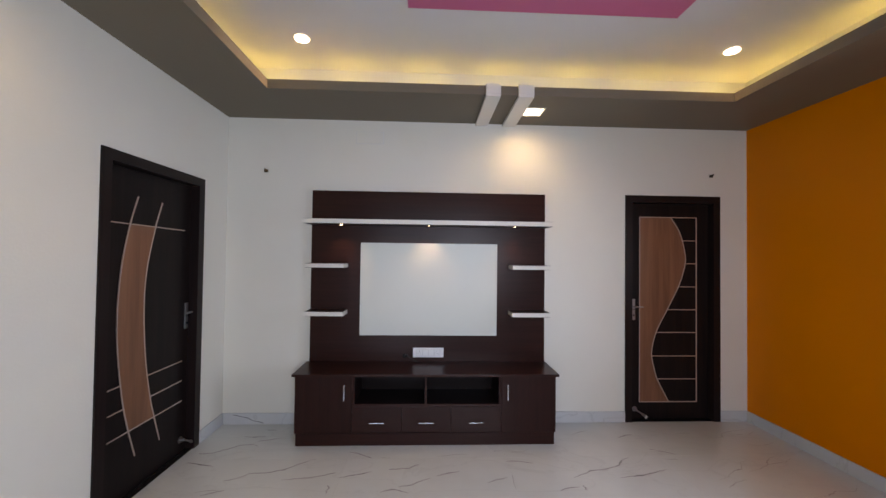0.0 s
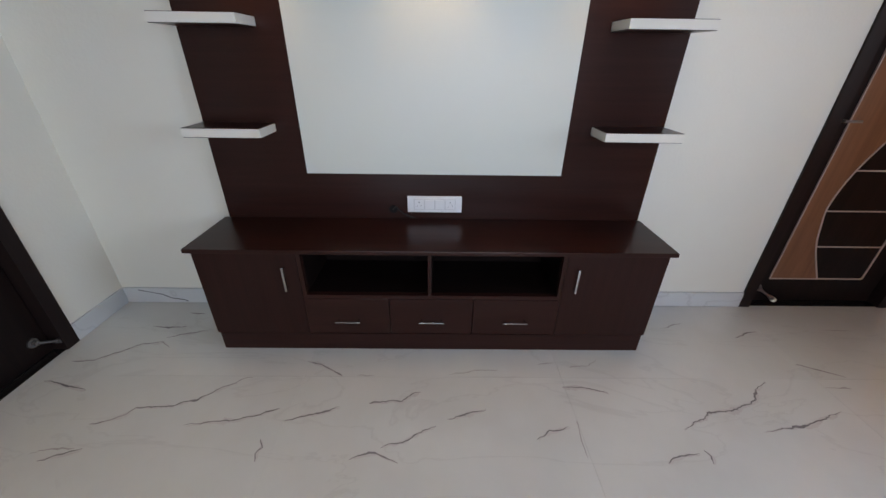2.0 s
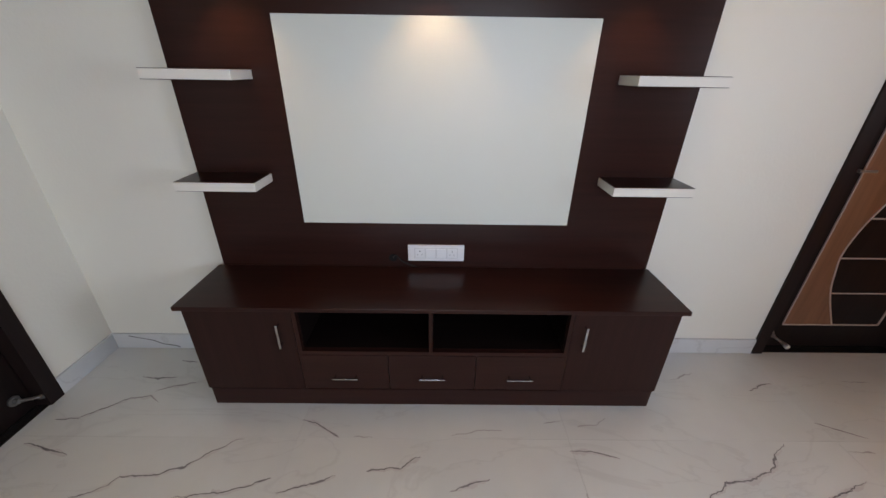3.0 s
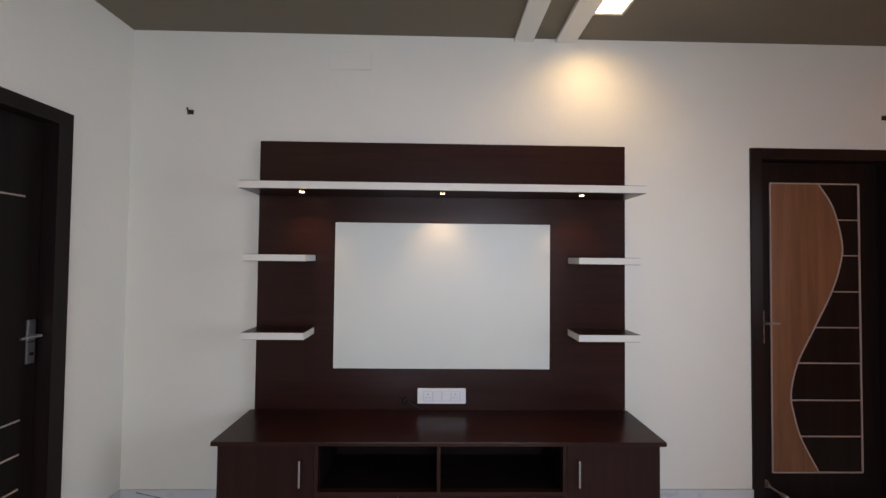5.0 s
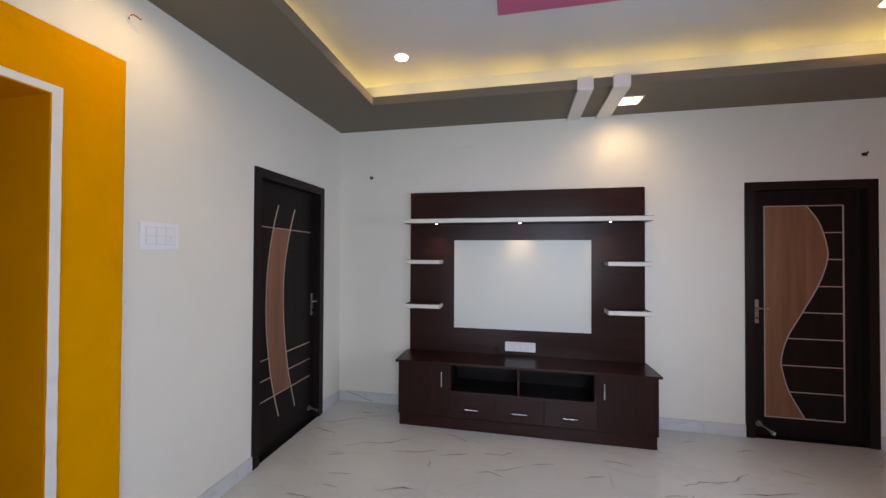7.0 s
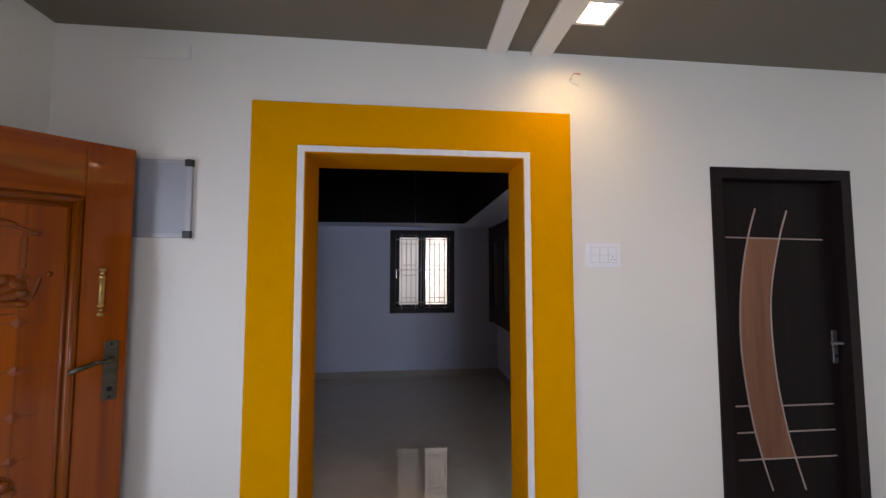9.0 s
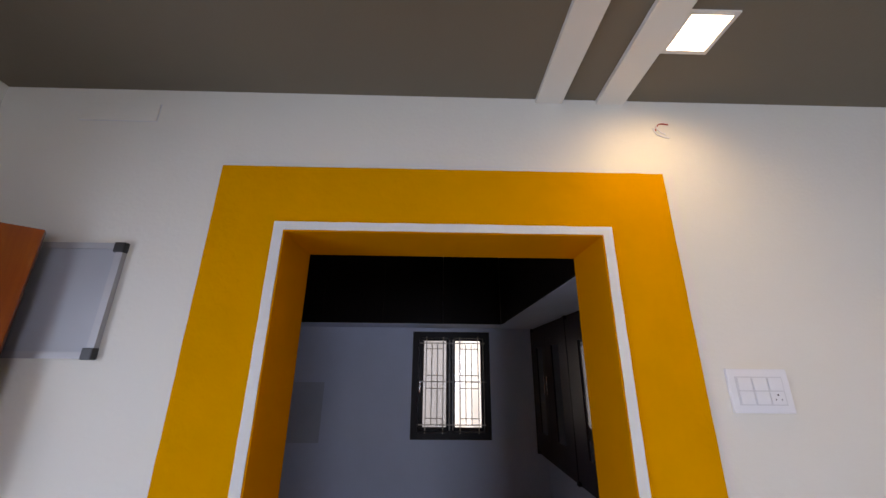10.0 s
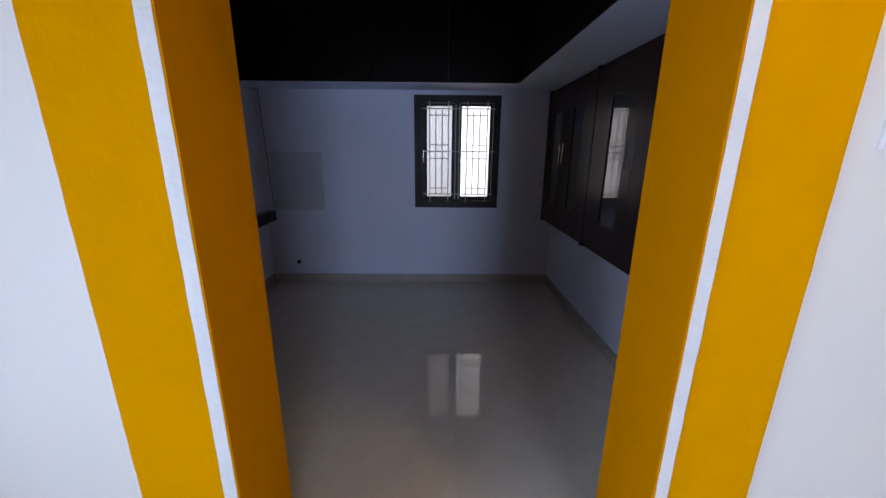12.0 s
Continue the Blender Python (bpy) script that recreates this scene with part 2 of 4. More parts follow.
def boxes(rows, bevel=0.0):
    bm = bmesh.new()
    for r in rows:
        add_box(bm, *r, bevel=bevel)
    return bm


def cells(xs, ys, zs, filled):
    """A solid out of grid cells: filled(x, y, z) at each cell's middle says whether it is there. Outer faces only."""
    bm = bmesh.new()
    vm = {}

    def vert(i, j, k):
        if (i, j, k) not in vm:
            vm[i, j, k] = bm.verts.new((xs[i], ys[j], zs[k]))
        return vm[i, j, k]

    nx, ny, nz = len(xs) - 1, len(ys) - 1, len(zs) - 1
    on = {(i, j, k) for i in range(nx) for j in range(ny) for k in range(nz)
          if filled((xs[i] + xs[i + 1]) / 2, (ys[j] + ys[j + 1]) / 2, (zs[k] + zs[k + 1]) / 2)}
    sides = {(-1, 0, 0): ((0, 0, 0), (0, 0, 1), (0, 1, 1), (0, 1, 0)), (1, 0, 0): ((1, 0, 0), (1, 1, 0), (1, 1, 1), (1, 0, 1)),
             (0, -1, 0): ((0, 0, 0), (1, 0, 0), (1, 0, 1), (0, 0, 1)), (0, 1, 0): ((0, 1, 0), (0, 1, 1), (1, 1, 1), (1, 1, 0)),
             (0, 0, -1): ((0, 0, 0), (0, 1, 0), (1, 1, 0), (1, 0, 0)), (0, 0, 1): ((0, 0, 1), (1, 0, 1), (1, 1, 1), (0, 1, 1))}
    for i, j, k in on:
        for (a, b, c), quad in sides.items():
            if (i + a, j + b, k + c) not in on:
                bm.faces.new([vert(i + p, j + q, k + r) for p, q, r in quad])
    return bm


def cylinder(bm, a, b, r0, r1=None, n=16):
    a, b = Vector(a), Vector(b)
    m = Matrix.Translation((a + b) / 2) @ (b - a).to_track_quat("Z", "Y").to_matrix().to_4x4()
    bmesh.ops.create_cone(bm, cap_ends=True, segments=n, radius1=r0, radius2=r0 if r1 is None else r1, depth=(b - a).length, matrix=m)


def rod(*pairs, n=12):
    bm = bmesh.new()
    for a, b, r in pairs:
        cylinder(bm, a, b, r, n=n)
    return bm


def ball(bm, c, rx, ry, rz, turn=0.0, n=12):
    m = Matrix.Translation(c) @ Matrix.Rotation(turn, 4, "Y") @ Matrix.Diagonal((rx, ry, rz, 1))
    bmesh.ops.create_uvsphere(bm, u_segments=n, v_segments=max(6, n // 2), radius=1, matrix=m)


def ribbon(bm, pts, width, y0, y1):
    """A strip that follows points (x, z) in an upright plane, between the depths y0 and y1."""
    prev = None
    for i, p in enumerate(pts):
        a, b = pts[max(i - 1, 0)], pts[min(i + 1, len(pts) - 1)]
        d = Vector((b[0] - a[0], b[1] - a[1])).normalized()
        nx, nz = -d.y * width / 2, d.x * width / 2
        ring = [bm.verts.new((p[0] + s * nx, y, p[1] + s * nz)) for s, y in ((-1, y0), (1, y0), (1, y1), (-1, y1))]
        if prev:
            for k in range(4):
                bm.faces.new((prev[k], prev[(k + 1) % 4], ring[(k + 1) % 4], ring[k]))
        else:
            bm.faces.new(ring[::-1])
        prev = ring
    bm.faces.new(prev)


def curve_points(keys, steps=8):
    """A smooth line through the keys."""
    out = []
    ks = [keys[0], *keys, keys[-1]]
    for i in range(1, len(ks) - 2):
        p0, p1, p2, p3 = (Vector(k) for k in ks[i - 1:i + 3])
        for s in range(steps):
            t = s / steps
            out.append(tuple(0.5 * (2 * p1 + (p2 - p0) * t + (2 * p0 - 5 * p1 + 4 * p2 - p3) * t * t + (3 * p1 - p0 - 3 * p2 + p3) * t ** 3)))
    out.append(tuple(keys[-1]))
    return out


def part(name, bm, mat, parent=None, label="", smooth=False):
    me = bpy.data.meshes.new(name)
    bmesh.ops.recalc_face_normals(bm, faces=bm.faces)
    bm.to_mesh(me)
    bm.free()
    me.materials.append(mat)
    if smooth:
        for p in me.polygons:
            p.use_smooth = True
    ob = new(name, me)
    if parent:
        ob.parent = parent
    return tagged(ob, label)


def thing(name, label, category, at=(0, 0, 0), group=""):
    ob = new(name)
    ob.matrix_world = Matrix.Translation(at)
    return tagged(ob, label, category, group)


def setting(name, bm, mat, label, category):
    return tagged(part(name, bm, mat), label, category, kind="structure")


# ---- rooms: the living room and the dining room beside it ----
XL, XR, YB, YF = -1.72, 3.158, 3.60, -1.26
XW = -1.99
ZS, ZL, ZC = 2.775, 2.845, 3.17
TX0, TX1, TY0, TY1 = -1.112, 2.505, -0.63, 2.985
OY0, OY1, OZ = -0.010, 1.180, 2.143
KX, KY0, KY1, KZ = -5.01, -1.40, 1.85, 3.17

LD = (2.325, 3.255, 2.13)
RD = (1.967, 2.887, 2.13)
WIN = (0.288, 1.218, 0.902, 2.096)
ENT = (-1.19, 0.06, 2.14)
# unseen front opening, added for the south fill
SW = (0.30, 1.70, 0.90, 2.10)
FW = (0.70, 2.30, 0.90, 2.15)

setting("wall_west", cells([XW, XL], [YF - 0.23, OY0, OY1, LD[0], LD[1], YB + 0.23], [-0.1, OZ - 0.013, OZ, ZC + 0.2],
        lambda x, y, z: not (OY0 < y < OY1 and z < OZ) and not (LD[0] < y < LD[1] and z < 2.13)),
        M_WHITE, "white painted plaster wall with a wide opening and a door", "wall")
setting("wall_north", cells([XL, RD[0], RD[1], XR + 0.2], [YB, YB + 0.23], [-0.1, 2.13, ZC + 0.2],
        lambda x, y, z: not (RD[0] < x < RD[1] and z < 2.13)), M_WHITE, "white painted plaster wall behind the television unit", "wall")
setting("wall_east", cells([XR, XR + 0.2], [YF - 0.23, FW[0], FW[1], YB], [-0.1, FW[2], FW[3], ZC + 0.2],
        lambda x, y, z: not (FW[0] < y < FW[1] and FW[2] < z < FW[3])), M_ORANGE, "plain orange painted accent wall", "wall")
setting("wall_south", cells([XL, ENT[0], ENT[1], SW[0], SW[1], XR], [YF - 0.23, YF], [-0.1, 0.0, SW[2], SW[3], ENT[2], ZC + 0.2],
        lambda x, y, z: not (ENT[0] < x < ENT[1] and 0 < z < ENT[2]) and not (SW[0] < x < SW[1] and SW[2] < z < SW[3])),
        M_WHITE, "white painted plaster wall with the entrance doorway", "wall")
setting("dining_wall_west", cells([KX - 0.23, KX], [KY0 - 0.2, WIN[0], WIN[1], KY1 + 0.2], [-0.1, WIN[2], WIN[3], KZ + 0.2],
        lambda x, y, z: not (WIN[0] < y < WIN[1] and WIN[2] < z < WIN[3])), M_DWALL, "pale painted wall with a barred window", "wall")
setting("dining_wall_north", box(KX, XW, KY1, KY1 + 0.2, -0.1, KZ + 0.2), M_DWALL, "pale painted wall below a dark cupboard", "wall")
setting("dining_wall_south", box(KX, XW, KY0 - 0.2, KY0, -0.1, KZ + 0.2), M_DWALL, "pale painted side wall", "wall")
setting("ceiling", box(XL, XR, YF, YB, ZC, ZC + 0.15), M_CEIL, "white painted ceiling above the lit tray", "ceiling")
setting("dining_ceiling", box(KX, XW, KY0, KY1, KZ, KZ + 0.15), M_CEIL, "pale painted ceiling", "ceiling")
setting("ceiling_soffit", cells([XL, TX0 - 0.018, TX0, TX1, TX1 + 0.018, XR], [YF, TY0 - 0.018, TY0, TY1, TY1 + 0.018, YB], [ZS, ZS + 0.02, ZL],
        lambda x, y, z: not (TX0 < x < TX1 and TY0 < y < TY1) and
        (z < ZS + 0.02 or (TX0 - 0.018 < x < TX1 + 0.018 and TY0 - 0.018 < y < TY1 + 0.018))),
        M_SOFFIT, "brown painted dropped ceiling border with an upstand lip", "false ceiling")
CX0, CX1, CY0, CY1 = XL + 0.13, XR - 0.13, YF + 0.13, YB - 0.13
setting("cove_upstand", cells([XL, CX0, CX1, XR], [YF, CY0, CY1, YB], [ZS + 0.0205, ZC], lambda x, y, z: not (CX0 < x < CX1 and CY0 < y < CY1)),
        M_CEIL, "white painted back face of the lit ceiling cove", "false ceiling")
pink = setting("ceiling_medallion", cells([-0.042, 1.770], [-0.25, 2.60], [ZC - 0.012, ZC],
        lambda x, y, z: True), M_PINK, "pink painted panel on the white ceiling", "ceiling panel")

# battens over the soffit
for x0, x1 in ((0.534, 0.648), (0.786, 0.906)):
    b = thing("ceiling_batten", "white painted batten wrapped over the brown ceiling border", "ceiling batten", group="ceiling battens")
    part("batten_run", box(x0, x1, TY1 - 0.022, YB, ZS - 0.022, ZS, bevel=0.003), M_WLAM, b)
    part("batten_return", box(x0, x1, TY1 - 0.022, TY1, ZS + 0.0005, ZL + 0.01, bevel=0.003), M_WLAM, b)
for y0, y1 in ((0.973, 1.087), (1.235, 1.355)):
    b = thing("ceiling_batten", "white painted batten wrapped over the brown ceiling border", "ceiling batten", group="ceiling battens")
    part("batten_run", box(XL, TX0 + 0.022, y0, y1, ZS - 0.022, ZS, bevel=0.003), M_WLAM, b)
    part("batten_return", box(TX0, TX0 + 0.022, y0, y1, ZS + 0.0005, ZL + 0.01, bevel=0.003), M_WLAM, b)

# opening: textured yellow surround, white bead, yellow reveals with shade in their colour
BY0, BY1, BZ = -0.287, 1.458, 2.412
WY0, WY1, WZ = -0.046, 1.215, 2.175


def spaced(a, c, step):
    n = max(1, round((c - a) / step))
    return [a + (c - a) * i / n for i in range(n)]


def roughen(bm, amount, scale):
    """Hand-worked plaster: the edges wander a little, the wall side stays put."""
    for v in bm.verts:
        if v.co.x > XL + 0.001:
            w = noise.noise_vector(v.co * scale)
            v.co += Vector((w.x * amount * 0.5, w.y * amount, w.z * amount))
    return bm


sy = spaced(BY0, WY0, 0.03) + spaced(WY0, WY1, 0.03) + spaced(WY1, BY1, 0.03) + [BY1]
sz = spaced(0.1, WZ, 0.03) + spaced(WZ, BZ, 0.03) + [BZ]
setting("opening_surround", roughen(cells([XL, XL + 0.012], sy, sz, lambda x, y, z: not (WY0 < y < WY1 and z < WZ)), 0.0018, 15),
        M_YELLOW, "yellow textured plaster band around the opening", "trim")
sy = [WY0] + spaced(OY0, OY1, 0.03) + [OY1, WY1]
sz = spaced(0.1, OZ, 0.03) + [OZ, WZ]
setting("opening_bead", roughen(cells([XL, XL + 0.022], sy, sz, lambda x, y, z: not (OY0 < y < OY1 and z < OZ)), 0.0018, 15),
        M_TRIM, "white painted bead around the opening", "trim")
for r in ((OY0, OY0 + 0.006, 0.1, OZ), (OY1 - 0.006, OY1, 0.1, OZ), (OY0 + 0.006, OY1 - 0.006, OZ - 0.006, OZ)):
    setting("opening_reveal", box(XW, XL + 0.0205, *r), M_YREVEAL, "yellow painted reveal of the opening, with shade put into its colour", "trim")
setting("opening_threshold", box(XW, XL, OY0, OY1, -0.1, 0.003), M_GRANITE, "black granite threshold strip in the opening", "threshold")

# skirtings
def skirting(name, x0, x1, y0, y1, mat=M_SKIRT, label="polished marble skirting tiles"):
    return setting(name, box(x0, x1, y0, y1, 0.001, 0.1, bevel=0.002), mat, label, "skirting")


skirting("baseboard", XL, XL + 0.012, YF, WY0 - 0.0)
skirting("baseboard", XL, XL + 0.012, WY1, LD[0])
skirting("baseboard", XL, XL + 0.012, LD[1], YB)
skirting("baseboard", XL + 0.012, RD[0], YB - 0.012, YB)
skirting("baseboard", RD[1], XR - 0.012, YB - 0.012, YB)
skirting("baseboard", XR - 0.012, XR, YF, YB)
for y0, y1 in ((OY0 - 0.036, OY0 + 0.008), (OY1 - 0.008, OY1 + 0.035)):
    skirting("baseboard", XW, XL + 0.024, y0, y1)
skirting("baseboard", KX, KX + 0.012, KY0, KY1, M_DSKIRT, "beige tile skirting")
skirting("baseboard", KX + 0.012, XW, KY1 - 0.012, KY1, M_DSKIRT, "beige tile skirting")
skirting("baseboard", KX + 0.012, XW, KY0, KY0 + 0.012, M_DSKIRT, "beige tile skirting")

# ---- lamps ----


def downlight(x, y):
    d = thing("downlight", "round white recessed downlight, lit, in the ceiling tray", "ceiling lamp", (x, y, ZC), "round downlights")
    bm = bmesh.new()
    bmesh.ops.create_cone(bm, cap_ends=True, segments=32, radius1=0.062, radius2=0.066, depth=0.008, matrix=Matrix.Translation((0, 0, -0.004)))
    part("trim_ring", bm, M_WLAM, d)
    bm = bmesh.new()
    bmesh.ops.create_cone(bm, cap_ends=True, segments=32, radius1=0.052, radius2=0.052, depth=0.004, matrix=Matrix.Translation((0, 0, -0.0105)))
    part("diffuser", bm, M_LAMP, d)
    spot_light("downlight_beam", (x, y, ZC - 0.02), (x, y, 0), 15, (1, 0.84, 0.62), 150, 0.8, 0.04)


for x, y in ((-0.864, 2.99), (2.46, 2.955)):
    downlight(x, y)


def square_light(x, y, wall):
    d = thing("panel_light", "square recessed panel light, lit, in the brown ceiling border", "ceiling lamp", (x, y, ZS), "square panel lights")
    part("frame", cells([-0.085, -0.07, 0.07, 0.085], [-0.085, -0.07, 0.07, 0.085], [-0.006, 0], lambda a, b, c: max(abs(a), abs(b)) > 0.07), M_WLAM, d)
    part("diffuser", box(-0.07, 0.07, -0.07, 0.07, -0.004, -0.001), M_LAMP, d)
    spot_light("panel_beam", (x, y, ZS - 0.02), (x + wall[0] * 0.25, y + wall[1] * 0.25, ZS - 1), 9, (0.98, 0.91, 0.60), 145, 1.0, 0.05)


square_light(0.99, 3.285, (0, 1))
square_light(-1.378, 1.45, (-1, 0))


def led_run(axis, fixed, lo, hi):
    """A run of warm LED modules lying on the soffit behind its lip."""
    s = thing("cove_led_strip", "warm yellow LED strip hidden in the ceiling cove", "LED strip", group="cove LED strips")
    body, lit = bmesh.new(), bmesh.new()
    n = max(1, round((hi - lo) / 0.62))
    step = (hi - lo) / n
    inward = 1 if fixed in (CX0, CY0) else -1
    z = 2.985

    def strip(bm, p, q, a, b, z0, z1):
        p, q = sorted((fixed + inward * p, fixed + inward * q))
        add_box(bm, *((a, b, p, q) if axis == "x" else (p, q, a, b)), z0, z1)

    strip(body, 0.0005, 0.105, lo, hi, z - 0.012, z - 0.0005)
    for i in range(n):
        strip(lit, 0.084, 0.096, lo + step * (i + 0.15), lo + step * (i + 0.85), z, z + 0.004)
    part("channel", body, M_WLAM, s)
    part("led_module", lit, M_LED, s, "warm glowing LED modules")


led_run("x", CY1, CX0 + 0.04, CX1 - 0.04)
led_run("x", CY0, CX0 + 0.04, CX1 - 0.04)
led_run("y", CX0, CY0 + 0.04, CY1 - 0.04)
led_run("y", CX1, CY0 + 0.04, CY1 - 0.04)

# ---- flush doors ----


def flush_door(name, label, m, inlays, handle_x, stop_x):
    """A door 0.92 by 2.13 m set back in its own frame: x along it, the room on the side of -y."""
    d = thing(name, label, "door")
    d.matrix_world = m
    tagged(d, kind="structure")
    w, h, f, back = 0.92, 2.13, 0.066, 0.033
    part("door_frame", cells([0, f, w - f, w], [-0.012, 0.13], [0, h - f, h], lambda x, y, z: x < f or x > w - f or z > h - f), M_FRAME, d, "dark painted door frame")
    part("door_stop", cells([f, f + 0.012, w - f - 0.012, w - f], [0.093, 0.105], [0.004, h - f - 0.012, h - f], lambda x, y, z: x < f + 0.012 or x > w - f - 0.012 or z > h - f - 0.012), M_FRAME, d)
    leaf = part("door_leaf", box(f + 0.003, w - f - 0.003, 0.022, 0.058, 0.006, h - f - 0.003, bevel=0.002), M_DOOR, d, "black-brown laminate door leaf")
    leaf.location.y = back
    inlays(leaf)
    x, z, s = handle_x, 1.045, (1 if handle_x < w / 2 else -1)
    hd = part("door_handle", box(x - 0.017, x + 0.017, 0.012, 0.0215, z - 0.10, z + 0.10, bevel=0.003), M_LOCK, d, "dull steel lever handle on a long plate")
    hd.location.y = back
    bm = rod(((x, 0.012, z + 0.028), (x, -0.022, z + 0.028), 0.008))
    add_box(bm, min(x - s * 0.008, x + s * 0.075), max(x - s * 0.008, x + s * 0.075), -0.030, -0.018, z + 0.022, z + 0.034, bevel=0.003)
    part("lever", bm, M_LOCK, hd)
    part("keyhole", rod(((x, 0.012, z - 0.055), (x, 0.006, z - 0.055), 0.008)), M_SLOT, hd)
    part("plate_seam", box(x - 0.0172, x + 0.0172, 0.0113, 0.0119, z - 0.002, z + 0.002), M_SLOT, hd)
    st = part("door_stopper", rod(((stop_x, 0.0215, 0.10), (stop_x, 0.014, 0.10), 0.024), ((stop_x, 0.014, 0.10), (stop_x, -0.008, 0.10), 0.012)), M_LOCK, d, "steel foot-operated door stopper")
    st.location.y = back
    part("stopper_arm", rod(((stop_x, -0.006, 0.10), (stop_x + 0.065, -0.026, 0.058), 0.007), ((stop_x + 0.055, -0.024, 0.064), (stop_x + 0.075, -0.028, 0.050), 0.012)), M_LOCK, st)
    part("stopper_foot", rod(((stop_x + 0.075, -0.028, 0.050), (stop_x + 0.088, -0.031, 0.040), 0.014)), M_WLAM, st, "white rubber foot")
    part("door_sill", box(f, w - f, 0.0, 0.13, -0.09, 0.003), M_GRANITE, d)
    part("backing", box(f, w - f, 0.135, 0.15, 0, h - f), M_FRAME, d)
    return d


YI = 0.0185


def wave_inlays(leaf):
    x0, x1, z0, z1 = 0.172, 0.731, 0.166, 1.931
    wave = curve_points([(0.475, 1.931), (0.567, 1.783), (0.621, 1.571), (0.611, 1.443), (0.553, 1.265), (0.443, 1.045), (0.334, 0.828), (0.290, 0.641), (0.308, 0.510), (0.351, 0.368), (0.458, 0.166)])
    bm = bmesh.new()
    n = len(wave)
    fr = [[bm.verts.new((x, y, z)) for x, z in wave] for y in (YI, 0.0215)]
    lf = [[bm.verts.new((x0, y, z)) for x, z in wave] for y in (YI, 0.0215)]
    for i in range(n - 1):
        bm.faces.new((fr[0][i], fr[0][i + 1], lf[0][i + 1], lf[0][i]))
        bm.faces.new((fr[0][i], fr[1][i], fr[1][i + 1], fr[0][i + 1]))
        bm.faces.new((lf[0][i], lf[1][i], lf[1][i + 1], lf[0][i + 1]))
    part("walnut_panel", bm, M_INLAY, leaf, "brown walnut veneer inlay with a wavy edge")
    for a, b in (((x0, z1), (x1, z1)), ((x0, z0), (x1, z0)), ((x0, z0), (x0, z1)), ((x1, z0), (x1, z1))):
        bm = bmesh.new()
        ribbon(bm, [a, b], 0.0075, YI - 0.003, 0.0213)
        part("inlay_strip", bm, M_LINE, leaf)
    bm = bmesh.new()
    ribbon(bm, wave, 0.0075, YI - 0.0035, 0.0213)
    part("inlay_strip", bm, M_LINE, leaf)
    for z in (1.708, 1.487, 1.264, 1.044, 0.826, 0.601, 0.382):
        k = min(range(n), key=lambda i: abs(wave[i][1] - z))
        bm = bmesh.new()
        ribbon(bm, [(wave[k][0], z), (x1, z)], 0.007, YI - 0.002, 0.0213)
        part("inlay_strip", bm, M_LINE, leaf)


def bow_inlays(leaf):
    o = LD[0]
    a1 = curve_points([(y - o, z) for y, z in ((2.660, 1.894), (2.599, 1.701), (2.545, 1.438), (2.524, 1.138), (2.537, 0.897), (2.578, 0.615), (2.628, 0.406), (2.686, 0.217))])
    a2 = curve_points([(y - o, z) for y, z in ((2.872, 1.885), (2.812, 1.707), (2.746, 1.428), (2.729, 1.175), (2.750, 0.846), (2.801, 0.551), (2.843, 0.398), (2.899, 0.211))])
    def at(line, z):
        k = min(range(len(line)), key=lambda i: abs(line[i][1] - z))
        return line[k][0]
    bm = bmesh.new()
    rows = []
    for i in range(33):
        z = 0.404 + (1.708 - 0.404) * i / 32
        rows.append([bm.verts.new((x, y, z)) for x in (at(a1, z), at(a2, z)) for y in (YI, 0.0215)])
    for p, q in zip(rows, rows[1:]):
        bm.faces.new((p[0], p[2], q[2], q[0]))
        bm.faces.new((p[0], p[1], q[1], q[0]))
        bm.faces.new((p[2], p[3], q[3], q[2]))
    part("walnut_panel", bm, M_INLAY, leaf, "brown walnut veneer inlay curved like a bow")
    for line in (a1, a2):
        bm = bmesh.new()
        ribbon(bm, line, 0.007, YI - 0.003, 0.0213)
        part("inlay_strip", bm, M_LINE, leaf)
    for a, b in (((0.134, 1.715), (0.780, 1.705)), ((at(a2, 0.703), 0.703), (0.790, 0.703)), ((at(a2, 0.551), 0.551), (0.791, 0.551)), ((0.152, 0.400), (0.793, 0.396)),
                 ((0.147, 0.710), (at(a1, 0.710), 0.710)), ((0.150, 0.556), (at(a1, 0.556), 0.556))):
        bm = bmesh.new()
        ribbon(bm, [a, b], 0.007, YI - 0.002, 0.0213)
        part("inlay_strip", bm, M_LINE, leaf)


flush_door("door_1", "closed dark brown flush door with a wavy walnut inlay and pale strips", pose(RD[0], YB, 0), wave_inlays, 0.110, 0.125)
flush_door("door_2", "closed dark brown flush door with a bowed walnut inlay and crossing pale strips", pose(XL, LD[0], 0, 0, 0, 90) @ Matrix.Diagonal((0.93 / 0.92, 1, 1, 1)), bow_inlays, 0.820, 0.790)

